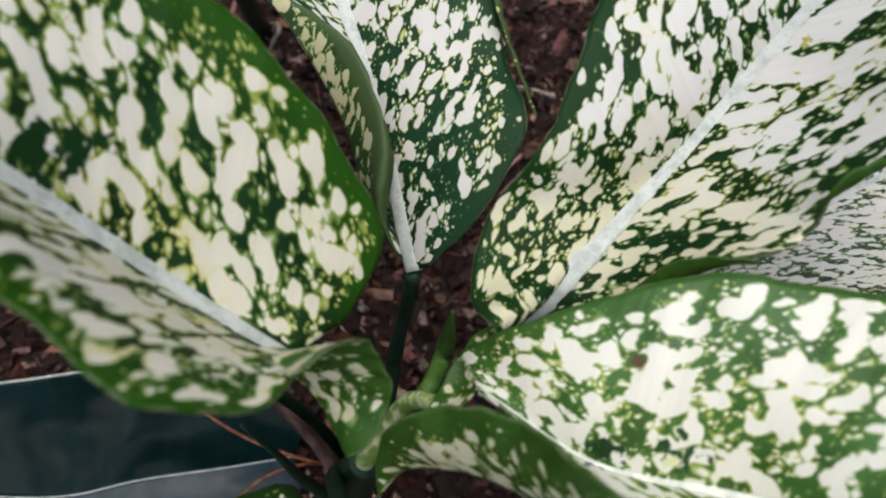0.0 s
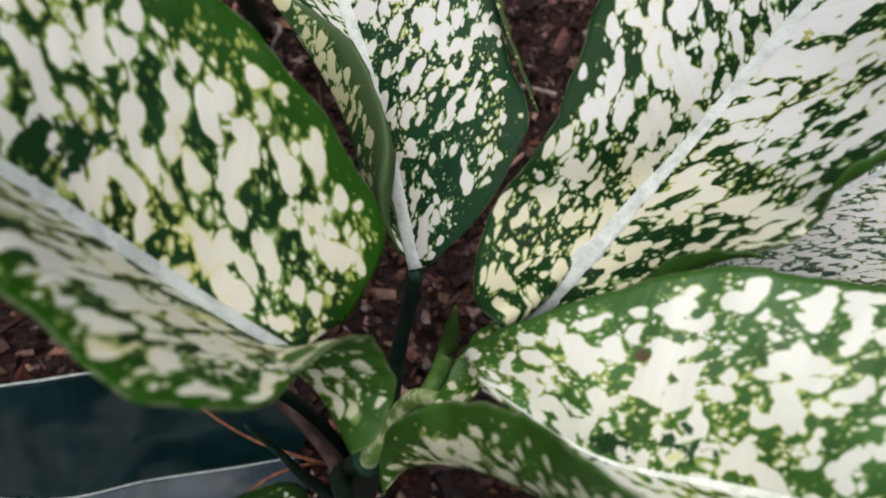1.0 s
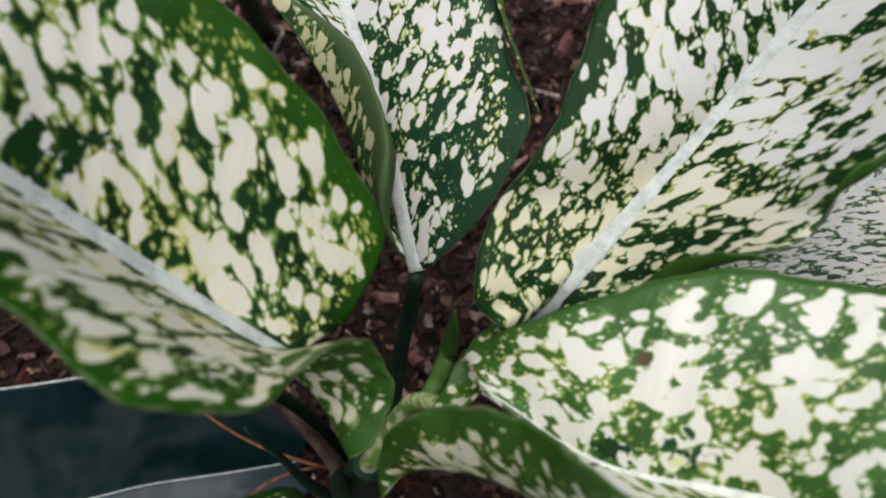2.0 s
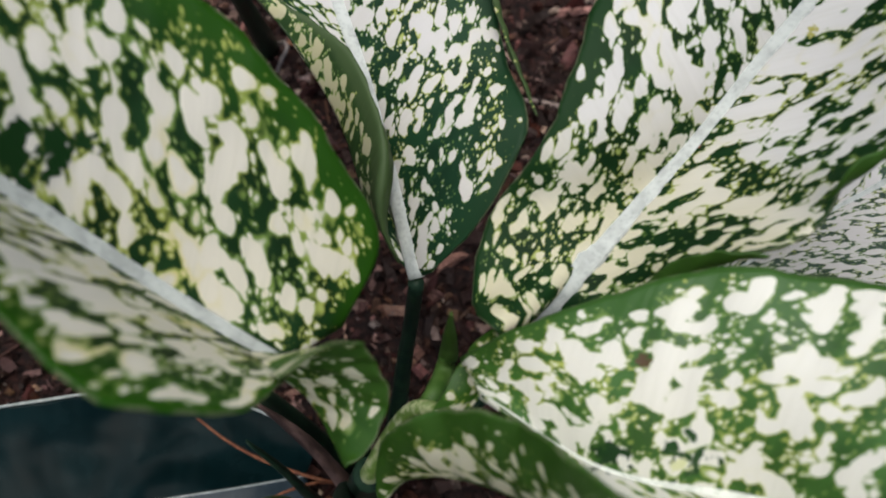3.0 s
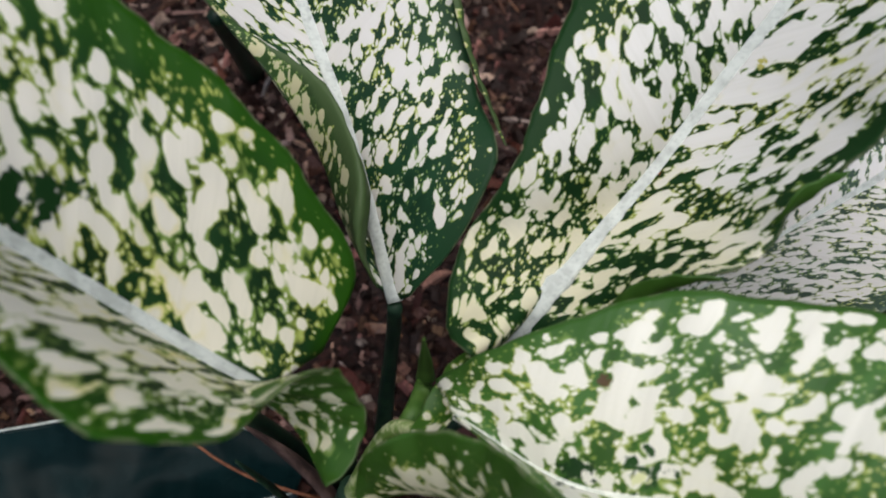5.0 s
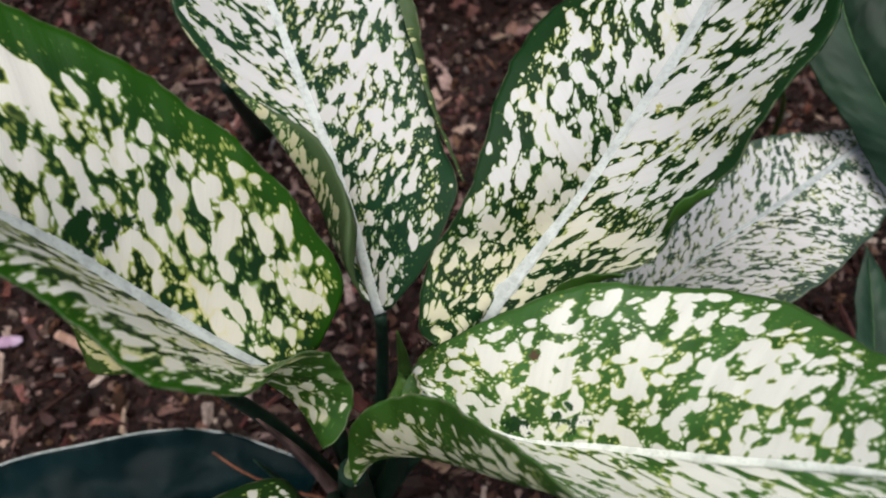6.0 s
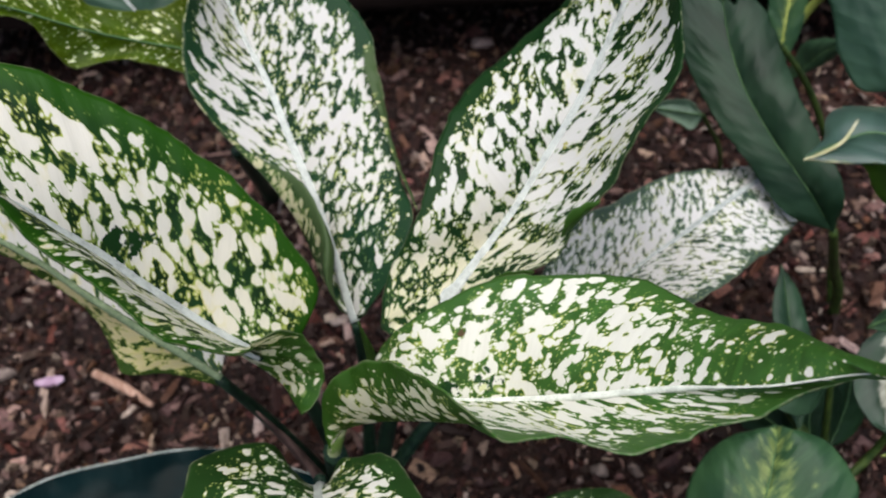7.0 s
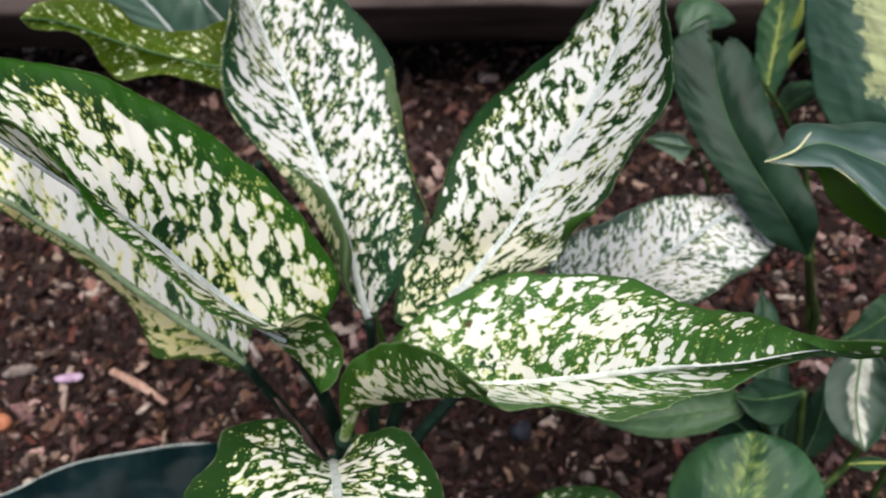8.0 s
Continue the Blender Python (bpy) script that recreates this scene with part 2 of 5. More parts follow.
LEAF_D = variegated("fresh_blotched_leaf", (0.032, 0.094, 0.014), (0.044, 0.125, 0.02), (0.79, 0.78, 0.70), 1.02, 0.508, 0.84, 0.5, 0.08, 13.7, 0.38, base_pull=0.05, gloss=0.5, tip=0.45, long=1.0, marks=[((0.0376, 0.2083, 0.2744), 0.0016, (0.10, 0.055, 0.025)), ((0.0459, 0.1872, 0.2707), 0.0046, (0.012, 0.06, 0.01)), ((0.03, 0.1896, 0.2638), 0.0035, GREEN_HOLE), ((0.0445, 0.1858, 0.2691), 0.002, (0.70, 0.72, 0.42))])
LEAF_LOBE = variegated("fresh_spotted_lobe", (0.028, 0.088, 0.008), (0.042, 0.125, 0.012), (0.78, 0.75, 0.60), 0.9, 0.44, 0.80, 0.42, 0.3, 29.3, 0.4, base_pull=0.0, gloss=0.5, glow=0.5, long=1.1, dots=0.14)
LEAF_E = variegated("dusty_blotched_leaf", (0.032, 0.058, 0.042), (0.045, 0.08, 0.055), (0.66, 0.645, 0.63), 0.66, 0.55, 0.8, 0.35, 0.05, 17.2, 0.5, glow=0.25, fringe=0.05, long=0.95, gloss=0.3)
LEAF_H = variegated("young_blotched_leaf", (0.010, 0.040, 0.008), (0.016, 0.052, 0.009), CREAM, 0.88, 0.43, 0.72, 0.4, 0.6, 21.4, base=0.3)
LEAF_K = variegated("sparsely_spotted_leaf", (0.045, 0.082, 0.002), (0.075, 0.12, 0.004), (0.82, 0.84, 0.60), 1.15, 0.2, 0.97, 0.05, 0.2, 25.9, 0.4, glow=0.5, long=0.8, dots=0.0, wander=0.25)
LEAF_U = variegated("pale_blotched_underside", (0.022, 0.052, 0.014), (0.06, 0.10, 0.035), (0.54, 0.51, 0.31), 0.75, 0.40, 0.80, 0.5, 0.4, 41.0, fringe=0.06)
RIB = mottled("pale_midrib", (0.325, 0.35, 0.325), (0.415, 0.44, 0.41), 900.0, 0.5, 0.25, 0.0004, lo=0.3, hi=0.5)
RIB_WHITE = mottled("whitish_midrib", (0.50, 0.54, 0.45), (0.66, 0.68, 0.60), 900.0, 0.5, 0.25, 0.0004, lo=0.3, hi=0.5)
RIB_DUST = mottled("dusty_midrib", (0.30, 0.33, 0.31), (0.39, 0.42, 0.40), 900.0, 0.5, 0.25, 0.0004, lo=0.3, hi=0.5)
RIB_GREEN = mottled("light_green_midrib", (0.16, 0.22, 0.12), (0.24, 0.30, 0.17), 500.0, 0.5, 0.2, 0.0004)
RIB_DARK = mottled("green_midrib", (0.05, 0.11, 0.04), (0.09, 0.16, 0.06), 500.0, 0.5, 0.2, 0.0004)
OLIVE_STEM = mottled("olive_stem_skin", (0.02, 0.04, 0.008), (0.05, 0.08, 0.016), 140.0, 0.5, 0.2, 0.0006)
PETIOLE = mottled("petiole_skin", (0.006, 0.018, 0.011), (0.018, 0.042, 0.022), 160.0, 0.45, 0.2, 0.0006)
SHEATH = mottled("dry_sheath", (0.06, 0.036, 0.03), (0.27, 0.165, 0.135), 120.0, 0.8, 0.5, 0.0015, (1, 1, 0.15))
SPECKLED_STEM = mottled("mottled_petiole_skin", (0.12, 0.20, 0.04), (0.42, 0.45, 0.24), 210.0, 0.45, 0.3, 0.0006, lo=0.45, hi=0.62)
SPROUT = mottled("sprout_skin", (0.035, 0.09, 0.014), (0.08, 0.15, 0.03), 90.0, 0.45, 0.2, 0.0006)
DARK_LEAF = plain_leaf("dark_green_leaf", (0.012, 0.040, 0.022), (0.05, 0.105, 0.066), 0.12, 0.38, streak=(120, 50), gloss=0.5, relief=5.0, relief_size=40.0)
DULL_LEAF = plain_leaf("dull_green_leaf", (0.0035, 0.016, 0.007), (0.018, 0.046, 0.023), 0.12, 0.42, streak=(160, 40), gloss=0.2, relief=9.0, relief_size=55.0, glow=0.2)
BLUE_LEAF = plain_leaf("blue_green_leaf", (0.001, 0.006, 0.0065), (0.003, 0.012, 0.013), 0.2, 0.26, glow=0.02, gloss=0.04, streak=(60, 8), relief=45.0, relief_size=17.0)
# paler copy for the half facing up: its extra light is in the colour
BLUE_LIT_FACET = plain_leaf("blue_green_leaf_lit_half", (0.010, 0.020, 0.024), (0.028, 0.042, 0.05), 0.2, 0.36, glow=0.02, gloss=0.2, streak=(120, 20), relief=10.0, relief_size=40.0)
# light coming through the leaf is put into this bright base colour
VIVID = plain_leaf("sunlit_green_underside", (0.055, 0.16, 0.008), (0.095, 0.23, 0.014), 0.15, 0.45, glow=0.6, gloss=0.25)
FRESH_UNDER = plain_leaf("fresh_green_underside", (0.03, 0.085, 0.012), (0.05, 0.125, 0.02), 0.15, 0.4, glow=0.35, gloss=0.3)
EDGE_PALE = mottled("pale_leaf_edge", (0.30, 0.33, 0.30), (0.45, 0.48, 0.45), 300.0, 0.5, 0.1)
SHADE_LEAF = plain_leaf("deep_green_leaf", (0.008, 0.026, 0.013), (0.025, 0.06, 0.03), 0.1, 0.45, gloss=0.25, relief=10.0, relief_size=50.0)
GREY_LEAF = plain_leaf("greyish_leaf", (0.014, 0.038, 0.018), (0.04, 0.085, 0.04), 0.15, 0.45, gloss=0.35, relief=10.0, relief_size=50.0)
WASHED = plain_leaf("washed_green_leaf", (0.03, 0.07, 0.028), (0.07, 0.13, 0.055), 0.15, 0.45, (0.16, 0.22, 0.10), 0.25, jags=(90, 70), feather=0.6, ragged=1.2, gloss=0.3, relief=8.0, relief_size=50.0)
# near-black green: shade below the taller plants is put into the colour
DEEP_LEAF = plain_leaf("shaded_green_leaf", (0.004, 0.014, 0.006), (0.012, 0.034, 0.013), 0.1, 0.5, gloss=0.12, relief=8.0, relief_size=50.0)
PALE_LEAF = plain_leaf("pale_green_leaf", (0.06, 0.11, 0.07), (0.12, 0.19, 0.12), 0.2, 0.4, relief=4.0)
LIME_LEAF = plain_leaf("lime_mottled_leaf", (0.012, 0.042, 0.018), (0.032, 0.08, 0.03), 0.2, 0.42, (0.22, 0.29, 0.08), 0.42, jags=(210, 170), feather=0.8, ragged=1.9, relief=12.0, relief_size=55.0, gloss=0.25)
PATCHED = plain_leaf("cream_patched_leaf", (0.010, 0.036, 0.02), (0.03, 0.072, 0.042), 0.2, 0.42, (0.34, 0.37, 0.17), 0.44, jags=(190, 120), feather=0.12, relief=10.0, relief_size=45.0)
DUSTY = plain_leaf("dusty_green_leaf", (0.010, 0.034, 0.022), (0.038, 0.078, 0.058), 0.2, 0.36, glow=0.2, gloss=0.8, relief=9.0, relief_size=45.0)
STRIPED = plain_leaf("striped_leaf", (0.007, 0.026, 0.012), (0.022, 0.055, 0.026), 0.1, 0.42, (0.40, 0.40, 0.32), 0.40, jags=(90, 60), feather=0.2, ragged=1.2)
YELLOW_STEM = mottled("yellow_green_stalk", (0.16, 0.20, 0.035), (0.32, 0.36, 0.09), 60.0, 0.5, 0.2, 0.001, (1, 1, 0.2))
TIP_EDGE = mottled("cream_leaf_edge", (0.40, 0.38, 0.20), (0.55, 0.52, 0.34), 200.0, 0.5, 0.2)
ROOT = mottled("rusty_root", (0.13, 0.045, 0.022), (0.24, 0.10, 0.05), 300.0, 0.6, 0.3)
ROOT_PALE = mottled("pale_root", (0.22, 0.18, 0.16), (0.36, 0.31, 0.28), 300.0, 0.6, 0.3)
SOIL = mottled("dark_soil", (0.007, 0.0035, 0.003), (0.030, 0.013, 0.010), 230.0, 0.85, 1.0, 0.004)
CHIPS = chip_material("bark_chips", 0.92)
CRUMBS = chip_material("soil_crumbs", 0.45)
STICK = mottled("bare_wood", (0.30, 0.17, 0.12), (0.46, 0.30, 0.23), 260.0, 0.75, 0.5, 0.001, (1, 0.2, 1))
PETAL = mottled("faded_petal", (0.30, 0.19, 0.27), (0.45, 0.33, 0.42), 120.0, 0.6, 0.3)
STONE = mottled("grey_stone", (0.10, 0.075, 0.065), (0.23, 0.18, 0.16), 150.0, 0.8, 0.5)
DARK_STONE = mottled("dark_stone", (0.012, 0.013, 0.018), (0.03, 0.031, 0.04), 150.0, 0.6, 0.5)
BRICK_BIT = mottled("orange_crumb", (0.30, 0.10, 0.05), (0.46, 0.19, 0.10), 200.0, 0.8, 0.5)
BEAM = timber("weathered_timber_lit_top", (0.007, 0.0045, 0.004), (0.024, 0.016, 0.0135), (0.040, 0.031, 0.028))
WALL = mottled("dark_plaster", (0.045, 0.042, 0.036), (0.085, 0.08, 0.068), 9.0, 0.9, 0.6, 0.006)


# ---- building blocks ----
def spline(pts, n):
    """n points along a smooth curve through pts, evenly spaced by length."""
    p = np.array(pts, float)
    q = np.vstack([2 * p[0] - p[1], p, 2 * p[-1] - p[-2]])
    u = np.linspace(0, len(p) - 1 - 1e-9, 240)
    i = u.astype(int)
    f = (u - i)[:, None]
    a, b, c, d = q[i], q[i + 1], q[i + 2], q[i + 3]
    s = 0.5 * (2 * b + (c - a) * f + (2 * a - 5 * b + 4 * c - d) * f * f + (3 * b - a - 3 * c + d) * f**3)
    run = np.r_[0, np.cumsum(np.linalg.norm(np.diff(s, axis=0), axis=1))]
    want = np.linspace(0, run[-1], n)
    return np.stack([np.interp(want, run, s[:, k]) for k in range(3)], 1)


def part(name, mesh, material, parent=None, label=""):
    ob = new(name, mesh)
    mesh.materials.clear()
    mesh.materials.append(material)
    if parent is not None:
        ob.parent = parent
    return tagged(ob, label)


def smooth(mesh):
    mesh.polygons.foreach_set("use_smooth", [True] * len(mesh.polygons))
    mesh.update()


def thing(name, label, category, group="", kind=""):
    return tagged(new(name), label, category, group, kind)


def sheet(rows, slant, wave, seed, rim_from=0.0, ripple=0.00035, flip=False, base_from=0.0, across=(1.0, 1.0), margin=1.0, uneven=0.0013):
    """Grid between guide curves: rows[0] is the inner line, rows[-1] the margin.
    Gives points, UVs in metres, rim values and quads."""
    inner = rows[0]
    n = len(inner)
    m = 26
    stack = np.stack(rows)
    keys = np.linspace(0, len(rows) - 1, m)
    grid = np.empty((n, m, 3))
    for i in range(n):
        if len(rows) == 2:
            s = np.linspace(0, 1, m)[:, None]
            grid[i] = stack[0, i] * (1 - s) + stack[1, i] * s
        else:
            grid[i] = spline(stack[:, i], m)
    # normals for relief
    du = np.gradient(grid, axis=0)
    dv = np.gradient(grid, axis=1)
    nor = np.cross(du, dv)
    nor /= np.linalg.norm(nor, axis=2, keepdims=True) + 1e-9
    middle = grid[:, m // 2] if base_from else inner
    along = np.r_[0, np.cumsum(np.linalg.norm(np.diff(middle, axis=0), axis=1))]
    away = np.concatenate([np.zeros((n, 1)), np.cumsum(np.linalg.norm(np.diff(grid, axis=1), axis=2), axis=1)], axis=1)
    s = np.linspace(0, 1, m)[None, :]
    ends = np.sin(np.pi * np.clip(np.linspace(0, 1, n), 0.0, 1.0))[:, None] ** 0.5
    vein = along[:, None] - slant * away
    off = wave * np.sin(np.pi * s) * ends
    off = off + ripple * np.sin(vein * 2 * np.pi / 0.011 + seed) * np.minimum(1, s * 4) * ends
    for i in range(n):
        for j in range(0, m):
            if s[0, j] > 0.3:
                off[i, j] += 0.0026 * (s[0, j] - 0.3) * ends[i, 0] * noise.noise(Vector((along[i] * 70, seed * 3.1, s[0, j] * 0.6)))
    grid = grid + nor * off[..., None] * (-1 if flip else 1)
    # small teeth and dents along the margin
    out = dv / (np.linalg.norm(dv, axis=2, keepdims=True) + 1e-9)
    dent = np.array([noise.noise(Vector((a * 95, seed, 2.0))) + 0.5 * noise.noise(Vector((a * 260, seed, 7.0))) for a in along])
    grid = grid + out * (uneven * dent[:, None] * s**4 * ends)[..., None]
    uv = np.stack([vein * across[0] + seed, away * across[1]], 2)
    if base_from and len(rows) == 2:
        flat = grid.reshape(-1, 3) - grid.mean((0, 1))
        axes = np.linalg.svd(flat, full_matrices=False)[2][:2]
        uv = (flat @ axes.T).reshape(n, m, 2) + seed
    if isinstance(margin, tuple):
        # the margin is curled near the base and plain further out
        curled = np.clip((margin[2] - np.linspace(0, 1, n)) / 0.2, 0, 1)[:, None]
        near_rim = curled * np.interp(s, margin[0], margin[1]) + (1 - curled) * s
    else:
        near_rim = np.repeat(s**margin, n, 0)
    rim = rim_from + (1 - rim_from) * near_rim
    reach = np.repeat(np.linspace(base_from, 1, n)[:, None], m, 1)
    return grid, uv, np.stack([rim, reach], 2)


def join_sheets(name, sheets, thickness=0.0007):
    """One mesh out of several grids, with UV map and rim values."""
    verts, faces, uvs, rims = [], [], [], []
    for grid, uv, rim in sheets:
        base, (n, m, _) = len(verts), grid.shape
        verts += grid.reshape(-1, 3).tolist()
        uvs += uv.reshape(-1, 2).tolist()
        rims += rim.reshape(-1, 2).tolist()
        for i in range(n - 1):
            for j in range(m - 1):
                a = base + i * m + j
                faces.append((a, a + m, a + m + 1, a + 1))
    mesh = bpy.data.meshes.new(name)
    mesh.from_pydata(verts, [], faces)
    layer = mesh.uv_layers.new(name="UVMap")
    index = np.empty(len(mesh.loops), int)
    mesh.loops.foreach_get("vertex_index", index)
    layer.data.foreach_set("uv", np.array(uvs)[index].ravel())
    at_rim = mesh.attributes.new("rim", "FLOAT", "POINT")
    at_rim.data.foreach_set("value", [r for r, _ in rims])
    at_reach = mesh.attributes.new("reach", "FLOAT", "POINT")
    at_reach.data.foreach_set("value", [r for _, r in rims])
    smooth(mesh)
    return mesh


def thick(ob, depth):
    mod = ob.modifiers.new("thickness", "SOLIDIFY")
    mod.thickness, mod.offset = depth, 0.0
    return ob


def tube(name, pts, radii, sides=8, n=24, flat=1.0):
    """A tapering round rod along a smooth curve, closed at both ends."""
    c = spline(pts, n)
    r = np.interp(np.linspace(0, 1, n), np.linspace(0, 1, len(radii)), radii)
    verts, faces = [], []
    ref = Vector((0.12, 0.3, 0.95)).normalized()
    for i in range(n):
        d = Vector(c[min(i + 1, n - 1)] - c[max(i - 1, 0)]).normalized()
        side = d.cross(ref).normalized()
        up = side.cross(d)
        for k in range(sides):
            a = 2 * math.pi * k / sides
            verts.append(Vector(c[i]) + side * (math.cos(a) * r[i]) + up * (math.sin(a) * r[i] * flat))
    for i in range(n - 1):
        for k in range(sides):
            a, b = i * sides + k, i * sides + (k + 1) % sides
            faces.append((a, b, b + sides, a + sides))
    faces.append(tuple(range(sides - 1, -1, -1)))
    faces.append(tuple((n - 1) * sides + k for k in range(sides)))
    mesh = bpy.data.meshes.new(name)
    mesh.from_pydata(verts, [], faces)
    smooth(mesh)
    return mesh


def rib_strip(name, rib, left, right, widths, lift=0.0006, n=90):
    """The raised midrib: a low rounded band lying in the channel of the blade."""
    c = spline(rib, n)
    a, b = spline(left, n), spline(right, n)
    w = np.interp(np.linspace(0, 1, n), np.linspace(0, 1, len(widths)), widths)
    verts, faces = [], []
    for i in range(n):
        va = Vector(a[i] - c[i])
        vb = Vector(b[i] - c[i])
        d = Vector(c[min(i + 1, n - 1)] - c[max(i - 1, 0)]).normalized()
        va, vb = va - d * va.dot(d), vb - d * vb.dot(d)
        va = va.normalized() if va.length > 1e-5 else Vector((0, 0, 0))
        vb = vb.normalized() if vb.length > 1e-5 else Vector((0, 0, 0))
        cross = (vb - va).normalized() if (vb - va).length > 1e-5 else Vector((1, 0, 0))
        up = cross.cross(d).normalized()
        if up.z < 0:
            up = -up
        o = Vector(c[i])
        for s, h in ((-1.0, -0.2), (-0.72, 0.65), (-0.25, 1.0), (0.25, 1.0), (0.72, 0.65), (1.0, -0.2), (0.5, -1.6), (-0.5, -1.6)):
            side = (va * -s if s < 0 else vb * s) * 0.6 + cross * s * 0.4
            rag = 1.0 + (0.3 * noise.noise(Vector((i * 0.9, 5.0 * (s > 0), w[0] * 3000))) if abs(s) > 0.9 else 0.0)
            verts.append(o + side * (w[i] / 2 * rag) + up * (h * (lift + w[i] * 0.07)))
    for i in range(n - 1):
        for k in range(8):
            p, q = i * 8 + k, i * 8 + (k + 1) % 8
            faces.append((p, q, q + 8, p + 8))
    faces.append(tuple(range(7, -1, -1)))
    faces.append(tuple((n - 1) * 8 + k for k in range(8)))
    mesh = bpy.data.meshes.new(name)
    mesh.from_pydata(verts, [], faces)
    smooth(mesh)
    return mesh


def leaf(parent, material, rib, left, right, label="", extra=(), rib_mat=RIB, widths=(0.0062, 0.0054, 0.0036, 0.001), slant=0.75, wave=(0.002, 0.002), seed=1.0, n=90, depth=0.0007, ripple=0.00022, across=((1, 1), (1, 1)), margin=(1.0, 1.0), second=None, second_from=1, bites=()):
    """A leaf blade out of its midrib and, on either side, one or more guide curves from the inside to the margin."""
    c = spline(rib, n)
    halves = []
    for k, (side, w) in enumerate(((left, wave[0]), (right, wave[1]))):
        guides = side if isinstance(side[0], list) else [side]
        rows = [c] + [spline(g, n) for g in guides]
        halves.append(sheet(rows, slant[k] if isinstance(slant, tuple) else slant, w, seed + 0.37 * k, ripple=ripple, flip=bool(k), across=across[k], margin=margin[k]))
    for k, (inner, outer, start, w, fade) in enumerate(extra):
        halves.append(sheet([spline(g, 60) for g in [inner] + (outer if isinstance(outer[0], list) else [outer])], slant[0] if isinstance(slant, tuple) else slant, w, seed + 1.1 + 0.41 * k, start, base_from=0.15, margin=fade))
    blade = part("leaf", join_sheets("leaf", halves), material, parent, label)
    if second:
        blade.data.materials.append(second)
        first = sum(len(h[0].reshape(-1, 3)) for h in halves[:second_from])
        for f in blade.data.polygons:
            f.material_index = int(f.vertices[0] >= first)
    if bites:
        bm = bmesh.new()
        bm.from_mesh(blade.data)
        gone = [f for f in bm.faces if any((f.calc_center_median() - Vector(c)).length < q * (1 + 0.5 * noise.noise(f.calc_center_median() * 400)) for c, q in bites)]
        bmesh.ops.delete(bm, geom=gone, context="FACES")
        bm.to_mesh(blade.data)
        bm.free()
    thick(blade, depth)
    l_last = left[-1] if isinstance(left[0], list) else left
    r_last = right[-1] if isinstance(right[0], list) else right
    part("midrib", rib_strip("midrib", rib, l_last, r_last, widths), rib_mat, blade, "pale raised midrib" if rib_mat in (RIB, RIB_WHITE) else "")
    return blade


# ---- ground ----
def ground_height(x, y):
    v = Vector((x, y, 0.0))
    h = 0.010 * noise.noise(v * 6.0) + 0.006 * noise.noise(v * 17.0 + Vector((3, 1, 0)))
    h += 0.0035 * noise.noise(v * 55.0) + 0.0016 * noise.noise(v * 150.0)
    return h - 0.004


def build_ground():
    n = 260
    t = np.linspace(-1, 1, n)
    warp = 0.55 * t + 60.0 * np.sign(t) * np.abs(t) ** 9
    xs, ys = warp, warp + 0.3
    verts = [(x, y, ground_height(x, y) if abs(x) < 3 and abs(y) < 3 else 0.0) for y in ys for x in xs]
    faces = [(j * n + i, j * n + i + 1, (j + 1) * n + i + 1, (j + 1) * n + i) for j in range(n - 1) for i in range(n - 1)]
    mesh = bpy.data.meshes.new("ground")
    mesh.from_pydata(verts, [], faces)
    smooth(mesh)
    ob = part("ground", mesh, SOIL)
    tagged(ob, "dark brown crumbly garden soil", "soil", "", "structure")


build_ground()


def chip_shape(rng, kind):
    """Corners of one splinter, crumb or fibre, about one unit long."""
    if kind == 0:
        w, h, taper = rng.uniform(0.18, 0.45), rng.uniform(0.08, 0.25), 0.6
    elif kind == 1:
        w, h, taper = rng.uniform(0.6, 1.0), rng.uniform(0.45, 0.8), 0.45
    else:
        w, h, taper = rng.uniform(0.05, 0.10), rng.uniform(0.04, 0.09), 0.8
    base = [(-0.5, -w / 2, 0), (0.5, -w / 2, 0), (0.5, w / 2, 0), (-0.5, w / 2, 0), (-0.5 * taper, -w / 2 * taper, h), (0.5 * taper, -w / 2 * taper, h), (0.5 * taper, w / 2 * taper, h), (-0.5 * taper, w / 2 * taper, h)]
    if kind == 1:
        base = [(x * (0.62 if z == 0 else 1.0), y * (0.62 if z == 0 else 1.0), z if z else -0.3 * h) for x, y, z in base]
    jit = 0.12 if kind == 1 else 0.25 * w
    bow = rng.uniform(-0.15, 0.15) if kind != 1 else 0.0
    return [Vector((x + rng.uniform(-0.13, 0.13), y + rng.uniform(-jit, jit) + bow * (0.25 - x * x) * 4, z + rng.uniform(-jit, jit) * 0.6)) for x, y, z in base]


BOX = [(0, 3, 2, 1), (4, 5, 6, 7), (0, 1, 5, 4), (1, 2, 6, 5), (2, 3, 7, 6), (3, 0, 4, 7)]


def build_chips(name, count, seed, kind, sizes, material, label):
    rng = random.Random(seed)
    verts, faces = [], []
    for _ in range(count):
        x, y = rng.uniform(-0.62, 0.62) + rng.gauss(0, 0.1), min(0.80, rng.uniform(0.02, 0.80) + min(0.0, rng.gauss(0, 0.1)))
        size = rng.choice(sizes) * rng.uniform(0.7, 1.5)
        if rng.random() < 0.3:
            x, y = rng.gauss(0, 1.0), min(0.80, rng.gauss(0.1, 0.7))
            size *= 1.3
        tilt = 12 if kind == 2 else 26
        m = pose(x, y, ground_height(x, y) + size * (0.06 if kind else 0.03), rng.gauss(0, tilt), rng.gauss(0, tilt), rng.uniform(0, 360))
        k = len(verts)
        verts += [m @ (v * size) for v in chip_shape(rng, kind)]
        faces += [tuple(k + i for i in f) for f in BOX]
    mesh = bpy.data.meshes.new(name)
    mesh.from_pydata(verts, [], faces)
    tagged(part(name, mesh, material), label, "mulch", "", "stuff")


